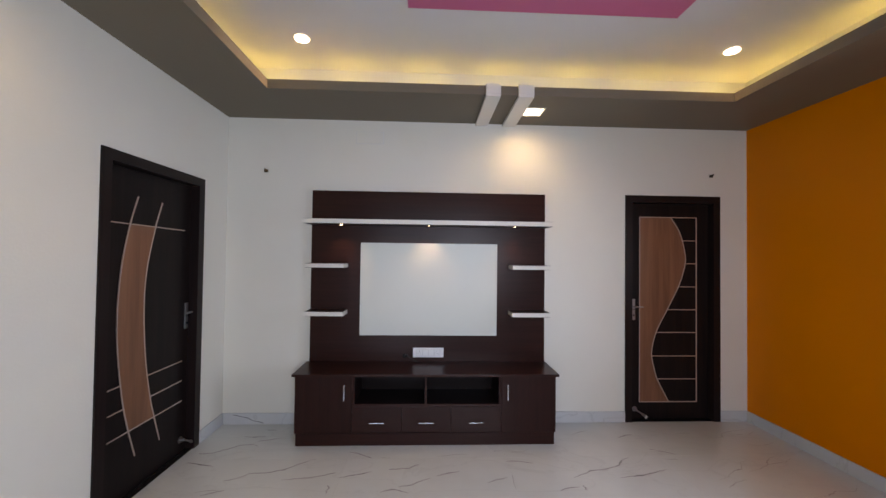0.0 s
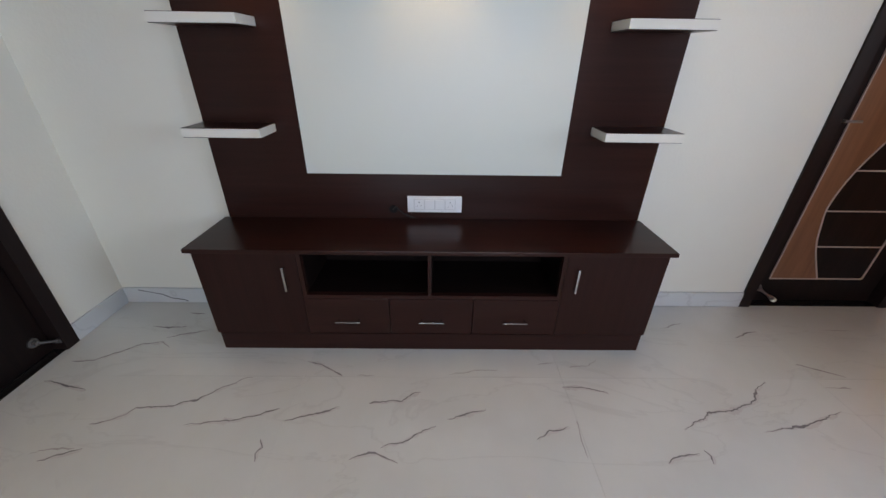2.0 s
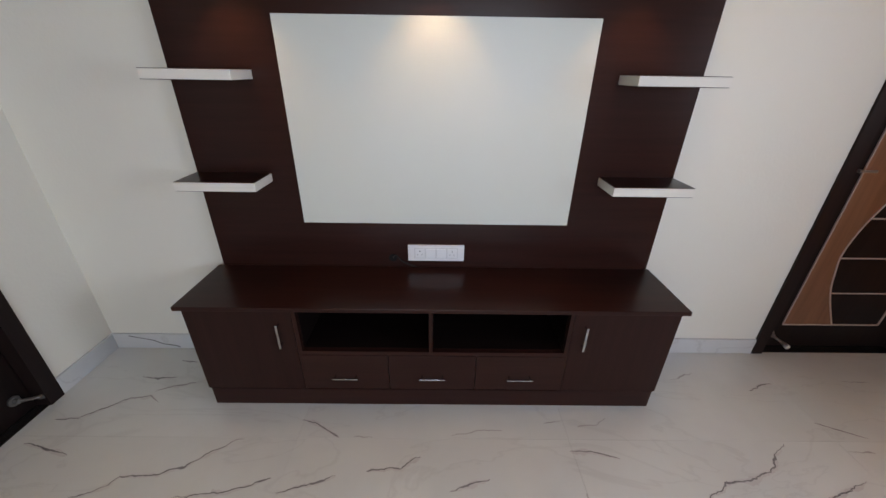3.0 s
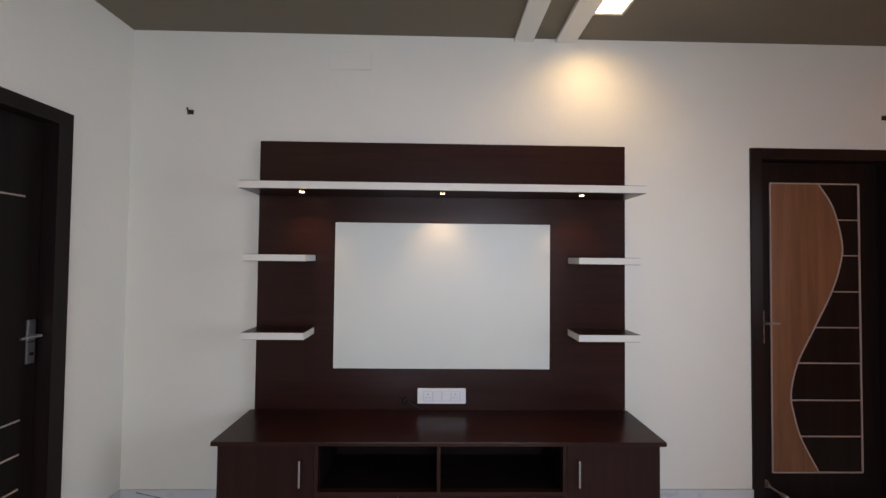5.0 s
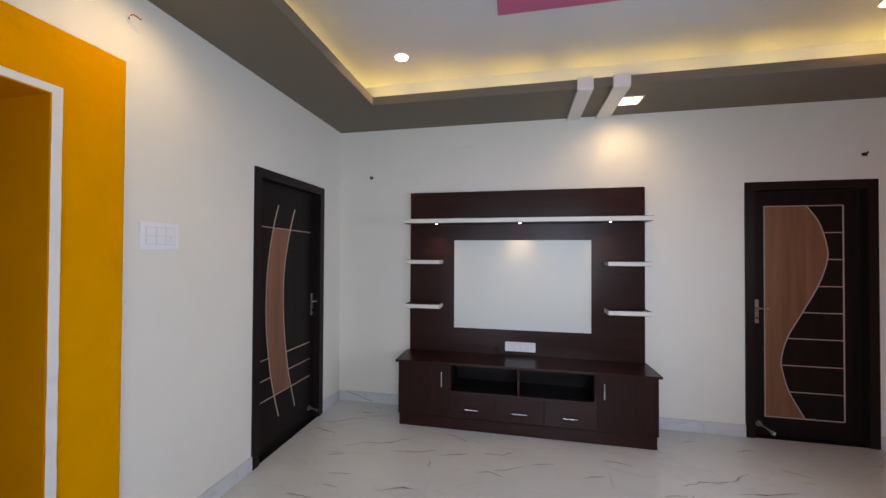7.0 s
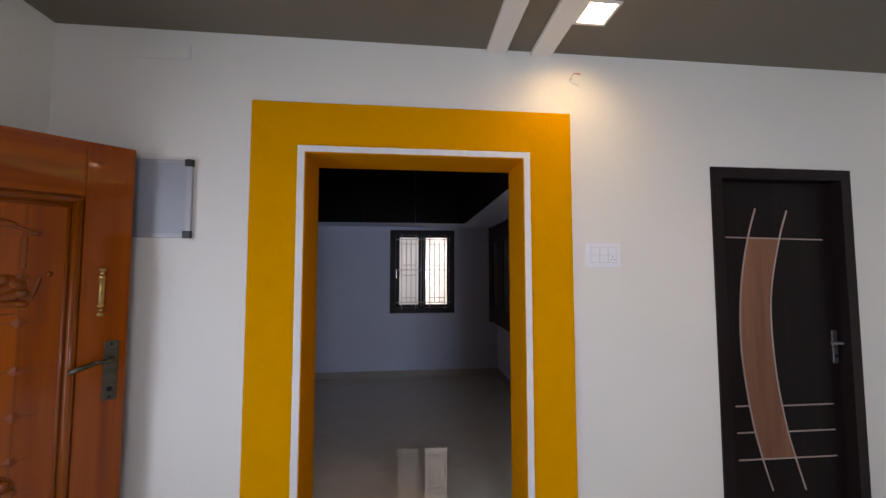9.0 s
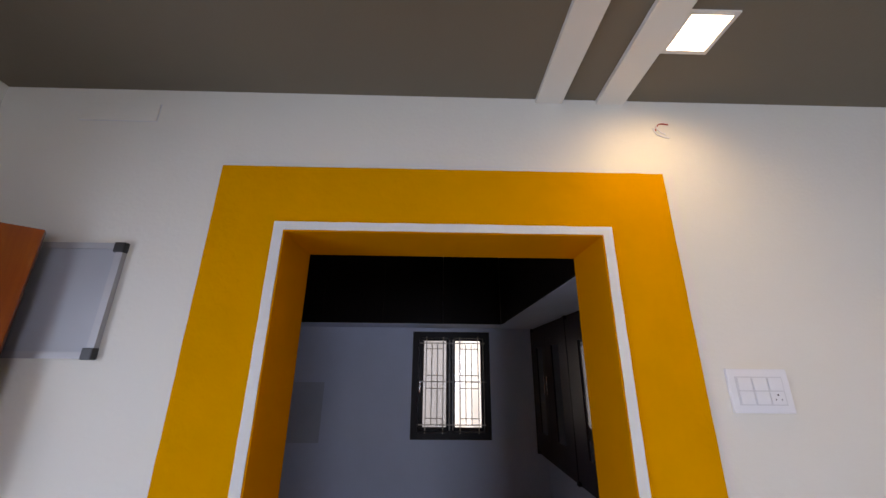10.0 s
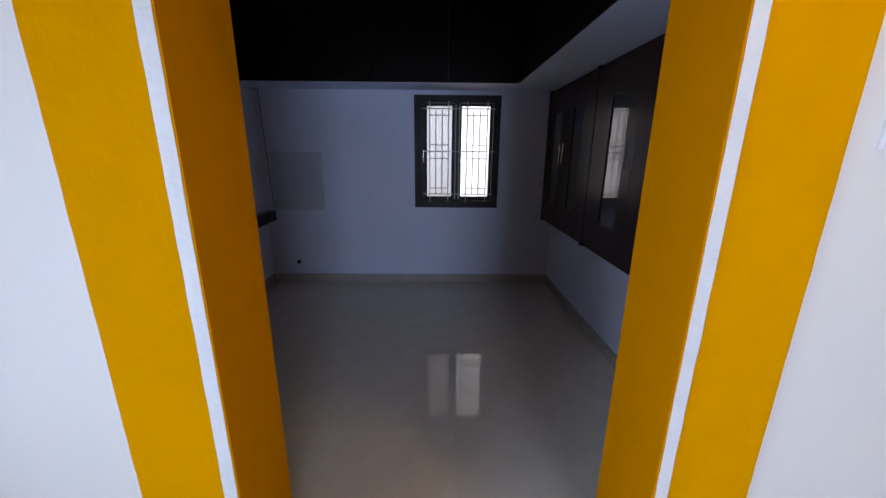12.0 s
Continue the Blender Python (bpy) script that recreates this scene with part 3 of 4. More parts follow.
# ---- television unit ----
tv = thing("television_unit", "dark wenge television unit with open niches and a tall back panel", "TV unit", (0, YB, 0))
Y = -YB
ux0, ux1, uf = -0.944, 1.173, 3.210
part("back_panel", box(-0.945, 1.187, -0.040, -0.001, 0.572, 2.115, bevel=0.002), M_DARK, tv, "dark laminate back panel on the wall")
part("display_panel", box(-0.502, 0.742, -0.048, -0.0405, 0.810, 1.646, bevel=0.001), M_BOARD, tv, "white glossy rectangular panel for the television")
for name, x0, x1, z0, z1, lb in (("long_shelf", -0.945, 1.187, 1.800, 1.838, "long shelf with white edges and three small lights"),
                                 ("small_shelf", -0.945, -0.615, 1.422, 1.456, "short shelf with white edges and dark faces"), ("small_shelf", 0.850, 1.187, 1.422, 1.456, "short shelf with white edges and dark faces"),
                                 ("small_shelf", -0.945, -0.615, 1.006, 1.042, "short shelf with white edges and dark faces"), ("small_shelf", 0.850, 1.187, 1.006, 1.042, "short shelf with white edges and dark faces")):
    front = -0.262 if name == "long_shelf" else -0.207
    s = part(name, box(x0, x1, front, -0.0405, z0, z1, bevel=0.0015), M_WLAM, tv, lb)
    part("shelf_sheet", box(x0 + 0.002, x1 - 0.002, front + 0.003, -0.042, z1 + 0.0003, z1 + 0.002), M_DARK, s, "dark laminate facing")
    part("shelf_sheet", box(x0 + 0.002, x1 - 0.002, front + 0.003, -0.042, z0 - 0.002, z0 - 0.0003), M_DARK, s, "dark laminate facing")
for x in (-0.648, 0.113, 0.872):
    l = part("shelf_light", rod(((x, -0.185, 1.7975), (x, -0.185, 1.7955), 0.018), n=20), M_STEEL, tv, "small round shelf light, lit")
    part("lens", rod(((x, -0.185, 1.7953), (x, -0.185, 1.7938), 0.011), n=20), M_SLED, l)
    spot_light("shelf_beam", (x, YB - 0.185, 1.785), (x, YB - 0.08, 1.25), 2.2, (1, 0.86, 0.68), 95, 0.8, 0.012)
xs = [ux0, ux0 + 0.018, -0.488, -0.470, 0.096, 0.112, 0.702, 0.720, ux1 - 0.018, ux1]


def carcass(x, y, z):
    if y > -0.06:
        return True
    if z < 0.10:
        return ux0 + 0.018 < x < ux1 - 0.018 and y > uf + Y + 0.02
    if -0.470 < x < 0.702 and 0.330 < z < 0.548:
        return 0.096 < x < 0.112
    return y > uf + Y + 0.018 or 0.31 < z < 0.335 and -0.488 < x < 0.72 or z > 0.10 and (-0.488 < x < -0.470 or 0.702 < x < 0.720) or 0.548 < z


part("carcass", cells(xs, [uf + Y, uf + Y + 0.018, uf + Y + 0.022, -0.06, -0.042], [0.001, 0.10, 0.105, 0.31, 0.330, 0.548, 0.553], carcass), M_DARK, tv)
# thin dark sheets added inside the niches to stand for their shade
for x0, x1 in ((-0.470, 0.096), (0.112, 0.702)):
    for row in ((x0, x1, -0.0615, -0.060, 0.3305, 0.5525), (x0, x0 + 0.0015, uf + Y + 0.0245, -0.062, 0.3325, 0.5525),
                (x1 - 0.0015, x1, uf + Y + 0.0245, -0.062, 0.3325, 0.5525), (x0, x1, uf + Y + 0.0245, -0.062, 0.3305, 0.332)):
        part("niche_shade_sheet", box(*row), M_NICHE, tv, "near-black glossy sheet added to deepen the shade in the open niche")
part("worktop", box(-0.968, 1.197, 3.192 + Y, -0.0405, 0.5535, 0.574, bevel=0.003), M_DARK, tv, "dark laminate worktop")
part("plinth", box(ux0 + 0.012, ux1 - 0.012, uf + Y - 0.001, uf + Y + 0.0195, 0.001, 0.0992), M_DARK, tv)
for x0, x1, hx in ((ux0, -0.4895, -0.548), (0.7215, ux1, 0.772)):
    dd = part("door", box(x0, x1, uf + Y - 0.001, uf + Y + 0.0175, 0.1005, 0.5505, bevel=0.0012), M_DARKV, tv, "dark laminate cabinet door")
    bm = boxes([(hx - 0.005, hx + 0.005, uf + Y - 0.030, uf + Y - 0.022, 0.366, 0.492)], bevel=0.002)
    for z in (0.378, 0.480):
        cylinder(bm, (hx, uf + Y - 0.0012, z), (hx, uf + Y - 0.024, z), 0.004)
    part("door_pull", bm, M_STEEL, dd, "slim steel bar handle")
for x0, x1 in ((-0.4855, -0.0905), (-0.0865, 0.3085), (0.3125, 0.7175)):
    dd = part("drawer", box(x0, x1, uf + Y - 0.001, uf + Y + 0.0175, 0.1035, 0.3075, bevel=0.0012), M_DARK, tv, "dark laminate drawer front")
    c = (x0 + x1) / 2
    bm = boxes([(c - 0.060, c + 0.060, uf + Y - 0.030, uf + Y - 0.022, 0.1855, 0.1925)], bevel=0.002)
    for x in (c - 0.048, c + 0.048):
        cylinder(bm, (x, uf + Y - 0.0012, 0.189), (x, uf + Y - 0.024, 0.189), 0.004)
    part("drawer_pull", bm, M_STEEL, dd, "slim steel bar handle")

# ---- switches, hooks, plates ----


def modular_plate(name, label, m, w, h, cols, rows, sockets):
    """A white modular plate: x along it, facing -y, its middle at the origin."""
    p = thing(name, label, "switch board")
    p.matrix_world = m
    part("plate", box(-w / 2, w / 2, -0.012, -0.0005, -h / 2, h / 2, bevel=0.003), M_PLASTIC, p)
    iw, ih = w * 0.76, h * 0.62
    part("module_bezel", box(-iw / 2 - 0.002, iw / 2 + 0.002, -0.0128, -0.0119, -ih / 2 - 0.002, ih / 2 + 0.002), M_SEAM, p)
    cw, ch = iw / cols, ih / rows
    for r in range(rows):
        for c in range(cols):
            x, z = -iw / 2 + cw * (c + 0.5), -ih / 2 + ch * (r + 0.5)
            if (c, r) in sockets:
                s = part("socket", box(x - cw * 0.44, x + cw * 0.44, -0.0155, -0.0129, z - ch * 0.46, z + ch * 0.46, bevel=0.001), M_PLASTIC, p)
                bm = bmesh.new()
                for dx, dz, rr in ((0, 0.22, 0.0028), (-0.2, -0.12, 0.0022), (0.2, -0.12, 0.0022)):
                    cylinder(bm, (x + dx * cw, -0.0156, z + dz * ch), (x + dx * cw, -0.0164, z + dz * ch), rr, n=10)
                part("socket_holes", bm, M_SLOT, s)
            else:
                part("switch", box(x - cw * 0.44, x + cw * 0.44, -0.0170, -0.0129, z - ch * 0.46, z + ch * 0.46, bevel=0.0015), M_PLASTIC, p)
    return p


modular_plate("switch_board", "white switch and socket plate on the dark back panel", pose(0.121, YB - 0.0405, 0.656), 0.276, 0.086, 4, 1, {(0, 0), (3, 0)})
modular_plate("switch_board", "white eight-module switch board on the white wall", pose(XL, 1.640, 1.602, 0, 0, 90), 0.205, 0.138, 3, 2, {(2, 0)})

co = thing("cable_outlet", "small dark cable hole with a loose cord in the back panel", "cable")
bm = rod(((-0.092, YB - 0.041, 0.625), (-0.092, YB - 0.046, 0.625), 0.020), n=20)
part("grommet", bm, M_SLOT, co)
bm = bmesh.new()
cord = curve_points([(-0.092, 0.625), (-0.075, 0.640), (-0.05, 0.612), (-0.01, 0.590), (0.02, 0.581)])
ribbon(bm, cord, 0.005, YB - 0.053, YB - 0.047)
part("cord", bm, M_CORD, co)


def hook(m, label):
    h = thing("wall_hook", label, "hook")
    h.matrix_world = m
    part("hook_base", boxes([(-0.018, 0.018, -0.006, -0.0005, -0.014, 0.014)], bevel=0.002), M_BRONZE, h)
    part("hook_pin", rod(((0, -0.006, 0.0), (0, -0.03, 0.004), 0.005), ((0, -0.03, 0.0), (0, -0.03, 0.016), 0.005)), M_BRONZE, h)


hook(pose(-1.376, YB, 2.290), "small dark metal hook on the white wall")
hook(pose(2.805, YB, 2.328), "small dark metal hook above the door")
hook(pose(-1.416, YF, 2.361, 0, 0, 180), "small dark metal hook on the white wall by the entrance")


def blank_plate(m, w, h):
    p = thing("blank_plate", "flush white cover plate high on the wall", "cover plate", group="cover plates")
    p.matrix_world = m
    part("cover", box(-w / 2, w / 2, -0.006, -0.0005, -h / 2, h / 2, bevel=0.0015), M_WHITE, p)
    part("shadow_gap", cells([-w / 2 - 0.003, -w / 2, w / 2, w / 2 + 0.003], [-0.0015, -0.0004], [-h / 2 - 0.003, -h / 2, h / 2, h / 2 + 0.003],
         lambda x, y, z: abs(x) > w / 2 or abs(z) > h / 2), M_SEAM, p)


blank_plate(pose(-0.442, YB, 2.615), 0.245, 0.105)
blank_plate(pose(XL, -0.760, 2.658, 0, 0, 90), 0.31, 0.080)

wires = thing("loose_wires", "short bare red and white wires sticking out high on the wall", "wire")
for mat, keys, dy in ((M_RED, [(1.47, 2.62), (1.49, 2.655), (1.53, 2.655)], 0.0), (M_PLASTIC, [(1.46, 2.63), (1.475, 2.60), (1.52, 2.585)], 0.004), (M_PLASTIC, [(1.47, 2.64), (1.48, 2.615), (1.505, 2.60)], 0.008)):
    bm = bmesh.new()
    ribbon(bm, curve_points([(-k[0], k[1]) for k in keys]), 0.004, -0.006 - dy, -0.002 - dy)
    w = part("wire", bm, mat, wires)
    w.matrix_world = pose(XL, 0, 0, 0, 0, 90) @ Matrix.Diagonal((-1, 1, 1, 1))

# ---- whiteboard ----
wb = thing("whiteboard", "small whiteboard with metal edge and black corners on the wall", "whiteboard")
wb.matrix_world = pose(XL, -0.565, 1.68, 0, 0, 90)
part("board", box(-0.575, -0.025, -0.014, -0.001, 0.022, 0.378), M_WB, wb)
part("edge_frame", cells([-0.60, -0.575, -0.025, 0.0], [-0.02, -0.0005], [0, 0.022, 0.378, 0.40], lambda x, y, z: x < -0.575 or x > -0.025 or z < 0.022 or z > 0.378), M_ALU, wb, "aluminium edge")
for x, z in ((-0.60, 0), (-0.032, 0), (-0.60, 0.368), (-0.032, 0.368)):
    part("corner_cap", box(x - 0.003, x + 0.035, -0.024, -0.0003, z - 0.003, z + 0.035, bevel=0.004), M_CAP, wb, "black plastic corner")

# ---- carved entrance door, standing open ----
md = thing("entrance_door", "open varnished teak entrance door with carved flowers, swung towards the whiteboard", "door")
md.matrix_world = Matrix(((0.66, 0.751, 0, -1.63), (-0.751, 0.66, 0, -0.785), (0, 0, 1, 0), (0, 0, 0, 1)))
LW = 0.95
part("leaf_panel", box(0.10, LW - 0.10, -0.030, -0.014, 0.18, 1.90), M_TEAK, md)
part("stile", box(0.0, 0.165, -0.044, 0.0, 0.01, 2.10, bevel=0.003), M_TEAK, md)
part("stile", box(LW - 0.165, LW, -0.044, 0.0, 0.01, 2.10, bevel=0.003), M_TEAK, md)
for z0, z1 in ((0.01, 0.20), (1.85, 2.10)):
    part("rail", box(0.1655, LW - 0.1655, -0.044, 0.0, z0, z1, bevel=0.003), M_TEAKH, md)
# raised moulding round the panel
def moulding(parent, x0, x1, z0, z1, y, r, mat, name="moulding"):
    bm = bmesh.new()
    for a, b in (((x0, z0), (x1, z0)), ((x0, z1), (x1, z1)), ((x0, z0), (x0, z1)), ((x1, z0), (x1, z1))):
        cylinder(bm, (a[0], y, a[1]), (b[0], y, b[1]), r, n=10)
    for x in (x0, x1):
        for z in (z0, z1):
            ball(bm, (x, y, z), r, r, r, n=10)
    part(name, bm, mat, parent, smooth=True)


moulding(md, 0.184, LW - 0.184, 0.215, 1.828, -0.010, 0.018, M_TEAKC)
moulding(md, 0.212, LW - 0.212, 0.243, 1.800, -0.013, 0.008, M_TEAKC)


def flower(parent, cx, cz):
    """A carved flower: a fan of ribbed petals on either side of an upright bud, seed balls below."""
    bm = bmesh.new()
    for side in (-1, 1):
        ball(bm, (cx + side * 0.075, -0.013, cz + 0.045), 0.085, 0.008, 0.065, -side * 0.5, n=18)
        for ang, ln, wd in ((-3, 0.158, 0.016), (14, 0.164, 0.019), (31, 0.162, 0.020), (48, 0.146, 0.020)):
            a = radians(ang)
            ball(bm, (cx + side * math.cos(a) * ln * 0.54, -0.008, cz + math.sin(a) * ln * 0.54), ln * 0.47, 0.013, wd, -side * a, n=18)
            ball(bm, (cx + side * math.cos(a) * ln * 0.88, -0.006, cz + math.sin(a) * ln * 0.88), 0.022, 0.013, wd * 0.95, -side * a, n=12)
        ball(bm, (cx + side * 0.07, -0.013, cz - 0.046), 0.060, 0.006, 0.005, 0, n=10)
    ball(bm, (cx, -0.006, cz + 0.105), 0.044, 0.017, 0.062, n=18)
    ball(bm, (cx, -0.003, cz), 0.034, 0.020, 0.030, n=16)
    ball(bm, (cx, -0.006, cz - 0.068), 0.022, 0.015, 0.026, n=14)
    part("carved_flower", bm, M_TEAKC, parent, "carved flower with fanned petals", smooth=True)


C = LW / 2
COLS = (C - 0.137, C, C + 0.137)
flower(md, C, 1.384)
flower(md, C, 0.590)
bm = bmesh.new()
for side in (-1, 1):
    ball(bm, (C + side * 0.030, -0.008, 1.700), 0.036, 0.014, 0.022, side * 0.7, n=14)
    ball(bm, (C + side * 0.072, -0.009, 1.708), 0.050, 0.012, 0.017, side * 0.15, n=14)
    ball(bm, (C + side * 0.122, -0.011, 1.690), 0.046, 0.008, 0.009, side * 0.3, n=12)
    ball(bm, (C + side * 0.165, -0.010, 1.672), 0.018, 0.010, 0.014, 0, n=12)
    ball(bm, (C + side * 0.215, -0.008, 1.500), 0.010, 0.012, 0.012, 0, n=10)
    ball(bm, (C + side * 0.178, -0.011, 1.440), 0.007, 0.008, 0.050, side * 0.25, n=10)
ball(bm, (C, -0.006, 1.728), 0.022, 0.014, 0.020, n=12)
part("carved_scroll", bm, M_TEAKC, md, "carved scroll along the top of the panel", smooth=True)
bm = bmesh.new()
for x in COLS:
    add_box(bm, x - 0.0035, x + 0.0035, -0.0145, -0.010, 0.26, 1.80)
for z in (1.665, 1.486, 1.300, 1.105, 0.920, 0.745, 0.360):
    add_box(bm, COLS[0] - 0.06, COLS[2] + 0.06, -0.0145, -0.0118, z - 0.002, z + 0.002)
for x in (COLS[0], COLS[2]):
    add_box(bm, x - 0.010, x + 0.010, -0.0145, -0.003, 1.52, 1.655, bevel=0.004)
part("carved_grid", bm, M_TEAKC, md)
for x in COLS:
    for z in (1.486, 1.300, 1.105, 0.920, 0.745, 0.360):
        if x == C and z not in (1.105, 0.920):
            continue
        bm = bmesh.new()
        vs = [bm.verts.new((x + a, -0.0142 + c, z + b)) for a, b, c in ((-0.026, 0, 0), (0, -0.026, 0), (0.026, 0, 0), (0, 0.026, 0), (0, 0, 0.013))]
        for i in range(4):
            bm.faces.new((vs[i], vs[(i + 1) % 4], vs[4]))
        part("carved_diamond", bm, M_TEAKD, md)
pl = part("lock_plate", box(0.027, 0.078, 0.0005, 0.008, 0.924, 1.192, bevel=0.003), M_BRONZE, md, "antique bronze lock plate")
bm = rod(((0.053, 0.008, 1.108), (0.053, 0.045, 1.108), 0.012), ((0.053, 0.045, 1.108), (0.108, 0.047, 1.106), 0.009), ((0.108, 0.047, 1.106), (0.182, 0.047, 1.080), 0.011))
ball(bm, (0.182, 0.047, 1.080), 0.011, 0.011, 0.011)
part("lock_lever", bm, M_BRONZE, pl, smooth=True)
bm = rod(((0.053, 0.008, 0.975), (0.053, 0.012, 0.975), 0.011))
for z in (0.940, 1.177):
    cylinder(bm, (0.053, 0.008, z), (0.053, 0.010, z), 0.006)
part("plate_screws", bm, M_SLOT, pl)
bm = rod(((0.098, 0.032, 1.352), (0.098, 0.032, 1.490), 0.010), ((0.098, 0.0005, 1.352), (0.098, 0.032, 1.352), 0.007), ((0.098, 0.0005, 1.502), (0.098, 0.032, 1.502), 0.007))
for z, r in ((1.318, 0.013), (1.336, 0.009), (1.356, 0.013), (1.485, 0.013), (1.502, 0.009), (1.519, 0.013)):
    ball(bm, (0.098, 0.032, z), r, r, r * 0.8)
part("pull_handle", bm, M_BRASS, md, "worn brass pull handle", smooth=True)
part("edge_latch", box(-0.004, -0.0003, -0.034, -0.012, 1.10, 1.14), M_BRASS, md)

# ---- dining room: lofts, cupboard, window ----
LZ = 2.142
loft = thing("storage_loft", "storage loft with dark wenge shutters above a pale slab", "loft")
part("slab", cells([KX, -4.60, XW], [KY0, 1.315, KY1], [LZ, LZ + 0.06], lambda x, y, z: x < -4.60 or y > 1.315), M_DWALL, loft, "pale painted slab underside")
for a, b in ((KY0 + 0.002, -0.72), (-0.719, -0.04), (-0.039, 0.64), (0.641, 1.295)):
    part("shutter", box(-4.598, -4.580, a, b, LZ + 0.004, 3.10, bevel=0.002), M_LOFT, loft)
for a, b in ((-4.578, -3.95), (-3.949, -3.30), (-3.299, -2.65), (-2.649, XW - 0.002)):
    part("shutter", box(a, b, 1.297, 1.313, LZ + 0.004, 3.10, bevel=0.002), M_LOFT, loft)
part("loft_back", cells([KX, -4.60, XW], [KY0, 1.315, KY1], [3.101, KZ - 0.001], lambda x, y, z: x < -4.60 or y > 1.315), M_DWALL, loft)

CZ0, CZ1, CY = 0.772, LZ - 0.001, 1.735
cu = thing("wall_cupboard", "dark wenge wall cupboard with dark glass doors under the loft", "cupboard")
part("cupboard_body", box(KX + 0.001, -2.425, CY + 0.024, KY1 - 0.001, CZ0, CZ1), M_DARKV, cu)
for u in range(2):
    a = -5.095 + u * 1.285
    part("side_stile", box(max(a - 0.014, KX + 0.001), max(a + 0.03, KX + 0.03), CY - 0.004, CY + 0.0235, CZ0, CZ1, bevel=0.002), M_DARKV, cu)
    for k in range(2):
        x0 = max(a + 0.035 + k * 0.623, KX + 0.035)
        x1 = a + 0.655 + k * 0.623
        g1 = x1 - (0.12 if k == 0 else 0.19)
        g0 = g1 - 0.24
        dr = part("glass_door", cells([x0, g0, g1, x1], [CY, CY + 0.022], [CZ0 + 0.04, CZ0 + 0.24, CZ1 - 0.24, CZ1 - 0.04],
                  lambda x, y, z: not (g0 < x < g1 and CZ0 + 0.24 < z < CZ1 - 0.24)), M_DARKV, cu, "dark laminate door with a tall glass strip")
        part("glass_strip", box(g0, g1, CY + 0.008, CY + 0.014, CZ0 + 0.24, CZ1 - 0.24), M_CUPGLASS, dr, "dark reflecting glass")
        hx = x1 - 0.045 if k == 0 else x0 + 0.045
        part("door_pull", rod(((hx, CY - 0.022, 1.42), (hx, CY - 0.022, 1.60), 0.006), ((hx, CY - 0.0002, 1.44), (hx, CY - 0.022, 1.44), 0.004), ((hx, CY - 0.0002, 1.58), (hx, CY - 0.022, 1.58), 0.004)), M_STEEL, dr, "slim steel bar handle")

wy0, wy1, wz0, wz1 = WIN
w1 = thing("window_1", "dark framed casement window with cream grille bars and bright panes", "window")
tagged(w1, kind="structure")
part("window_frame", cells([KX - 0.12, KX + 0.010], [wy0, wy0 + 0.075, (wy0 + wy1) / 2 - 0.03, (wy0 + wy1) / 2 + 0.03, wy1 - 0.075, wy1], [wz0, wz0 + 0.075, wz1 - 0.075, wz1],
     lambda x, y, z: not (wz0 + 0.075 < z < wz1 - 0.075 and (wy0 + 0.075 < y < (wy0 + wy1) / 2 - 0.03 or (wy0 + wy1) / 2 + 0.03 < y < wy1 - 0.075))), M_FRAME, w1, "dark painted frame")
mid = (wy0 + wy1) / 2
for y0, y1, mat, lb in ((wy0 + 0.075, mid - 0.03, M_FROST, "frosted grey pane"), (mid + 0.03, wy1 - 0.075, M_CLEAR, "clear bright pane")):
    edge = 0.060 if y0 < mid - 0.1 else 0.022
    sash = part("sash", cells([KX - 0.118, KX - 0.085], [y0, y0 + edge, y1 - 0.026, y1], [wz0 + 0.075, wz0 + 0.115, wz1 - 0.1, wz1 - 0.075],
         lambda x, y, z: y < y0 + edge or y > y1 - 0.026 or z < wz0 + 0.115 or z > wz1 - 0.1), M_FRAME, w1)
    pane = part("pane", box(KX - 0.104, KX - 0.099, y0 + edge - 0.001, y1 - 0.025, wz0 + 0.114, wz1 - 0.099), mat, sash, lb)
    pane.visible_shadow = False
gx = KX + 0.014
for ys in ((0.455, 0.522, 0.590, 0.658), (0.858, 0.926, 0.995, 1.075)):
    for y in ys:
        long = y in (ys[0], ys[3])
        part("grille_bar", box(gx, gx + 0.006, y - 0.0055, y + 0.0055, 0.965 if long else 1.055, 2.035 if long else 1.945), M_PAINTM, w1)
    for z in (1.123, 1.445, 1.589, 1.893):
        part("grille_rail", box(gx + 0.006, gx + 0.010, ys[0] - 0.006, ys[3] + 0.006, z - 0.005, z + 0.005), M_PAINTM, w1)
for z in (1.058, 1.520, 1.958):
    part("grille_rail", box(gx + 0.010, gx + 0.015, 0.378, 1.155, z - 0.006, z + 0.006), M_PAINTM, w1)
for y in (0.735, 0.775):
    part("grille_bar", box(gx, gx + 0.006, y - 0.0055, y + 0.0055, 1.0, 2.0), M_PAINTM, w1)
for y in (0.385, 0.800):
    part("window_stay", boxes([(gx - 0.003, gx + 0.008, y - 0.006, y + 0.006, 1.40, 1.53)], bevel=0.002), M_STEEL, w1, "small steel window fastener")

# patched rectangle, capped pipe, ledge and cable on the far wall
pt = thing("wall_patch", "faintly darker repainted rectangle on the dining wall", "wall patch")
part("patch", box(KX + 0.0004, KX + 0.0035, -1.30, -0.735, 0.86, 1.50), M_STAIN, pt)
pc = thing("pipe_stub", "small dark capped pipe end low on the dining wall", "pipe")
part("stub", rod(((KX, -1.09, 0.245), (KX + 0.02, -1.09, 0.245), 0.022)), M_SLOT, pc)
lg = thing("granite_ledge", "short black granite ledge on the dining side wall", "ledge")
part("ledge_slab", box(-5.0, -4.45, KY0 + 0.0005, KY0 + 0.11, 0.745, 0.86, bevel=0.012), M_GRANITE, lg)
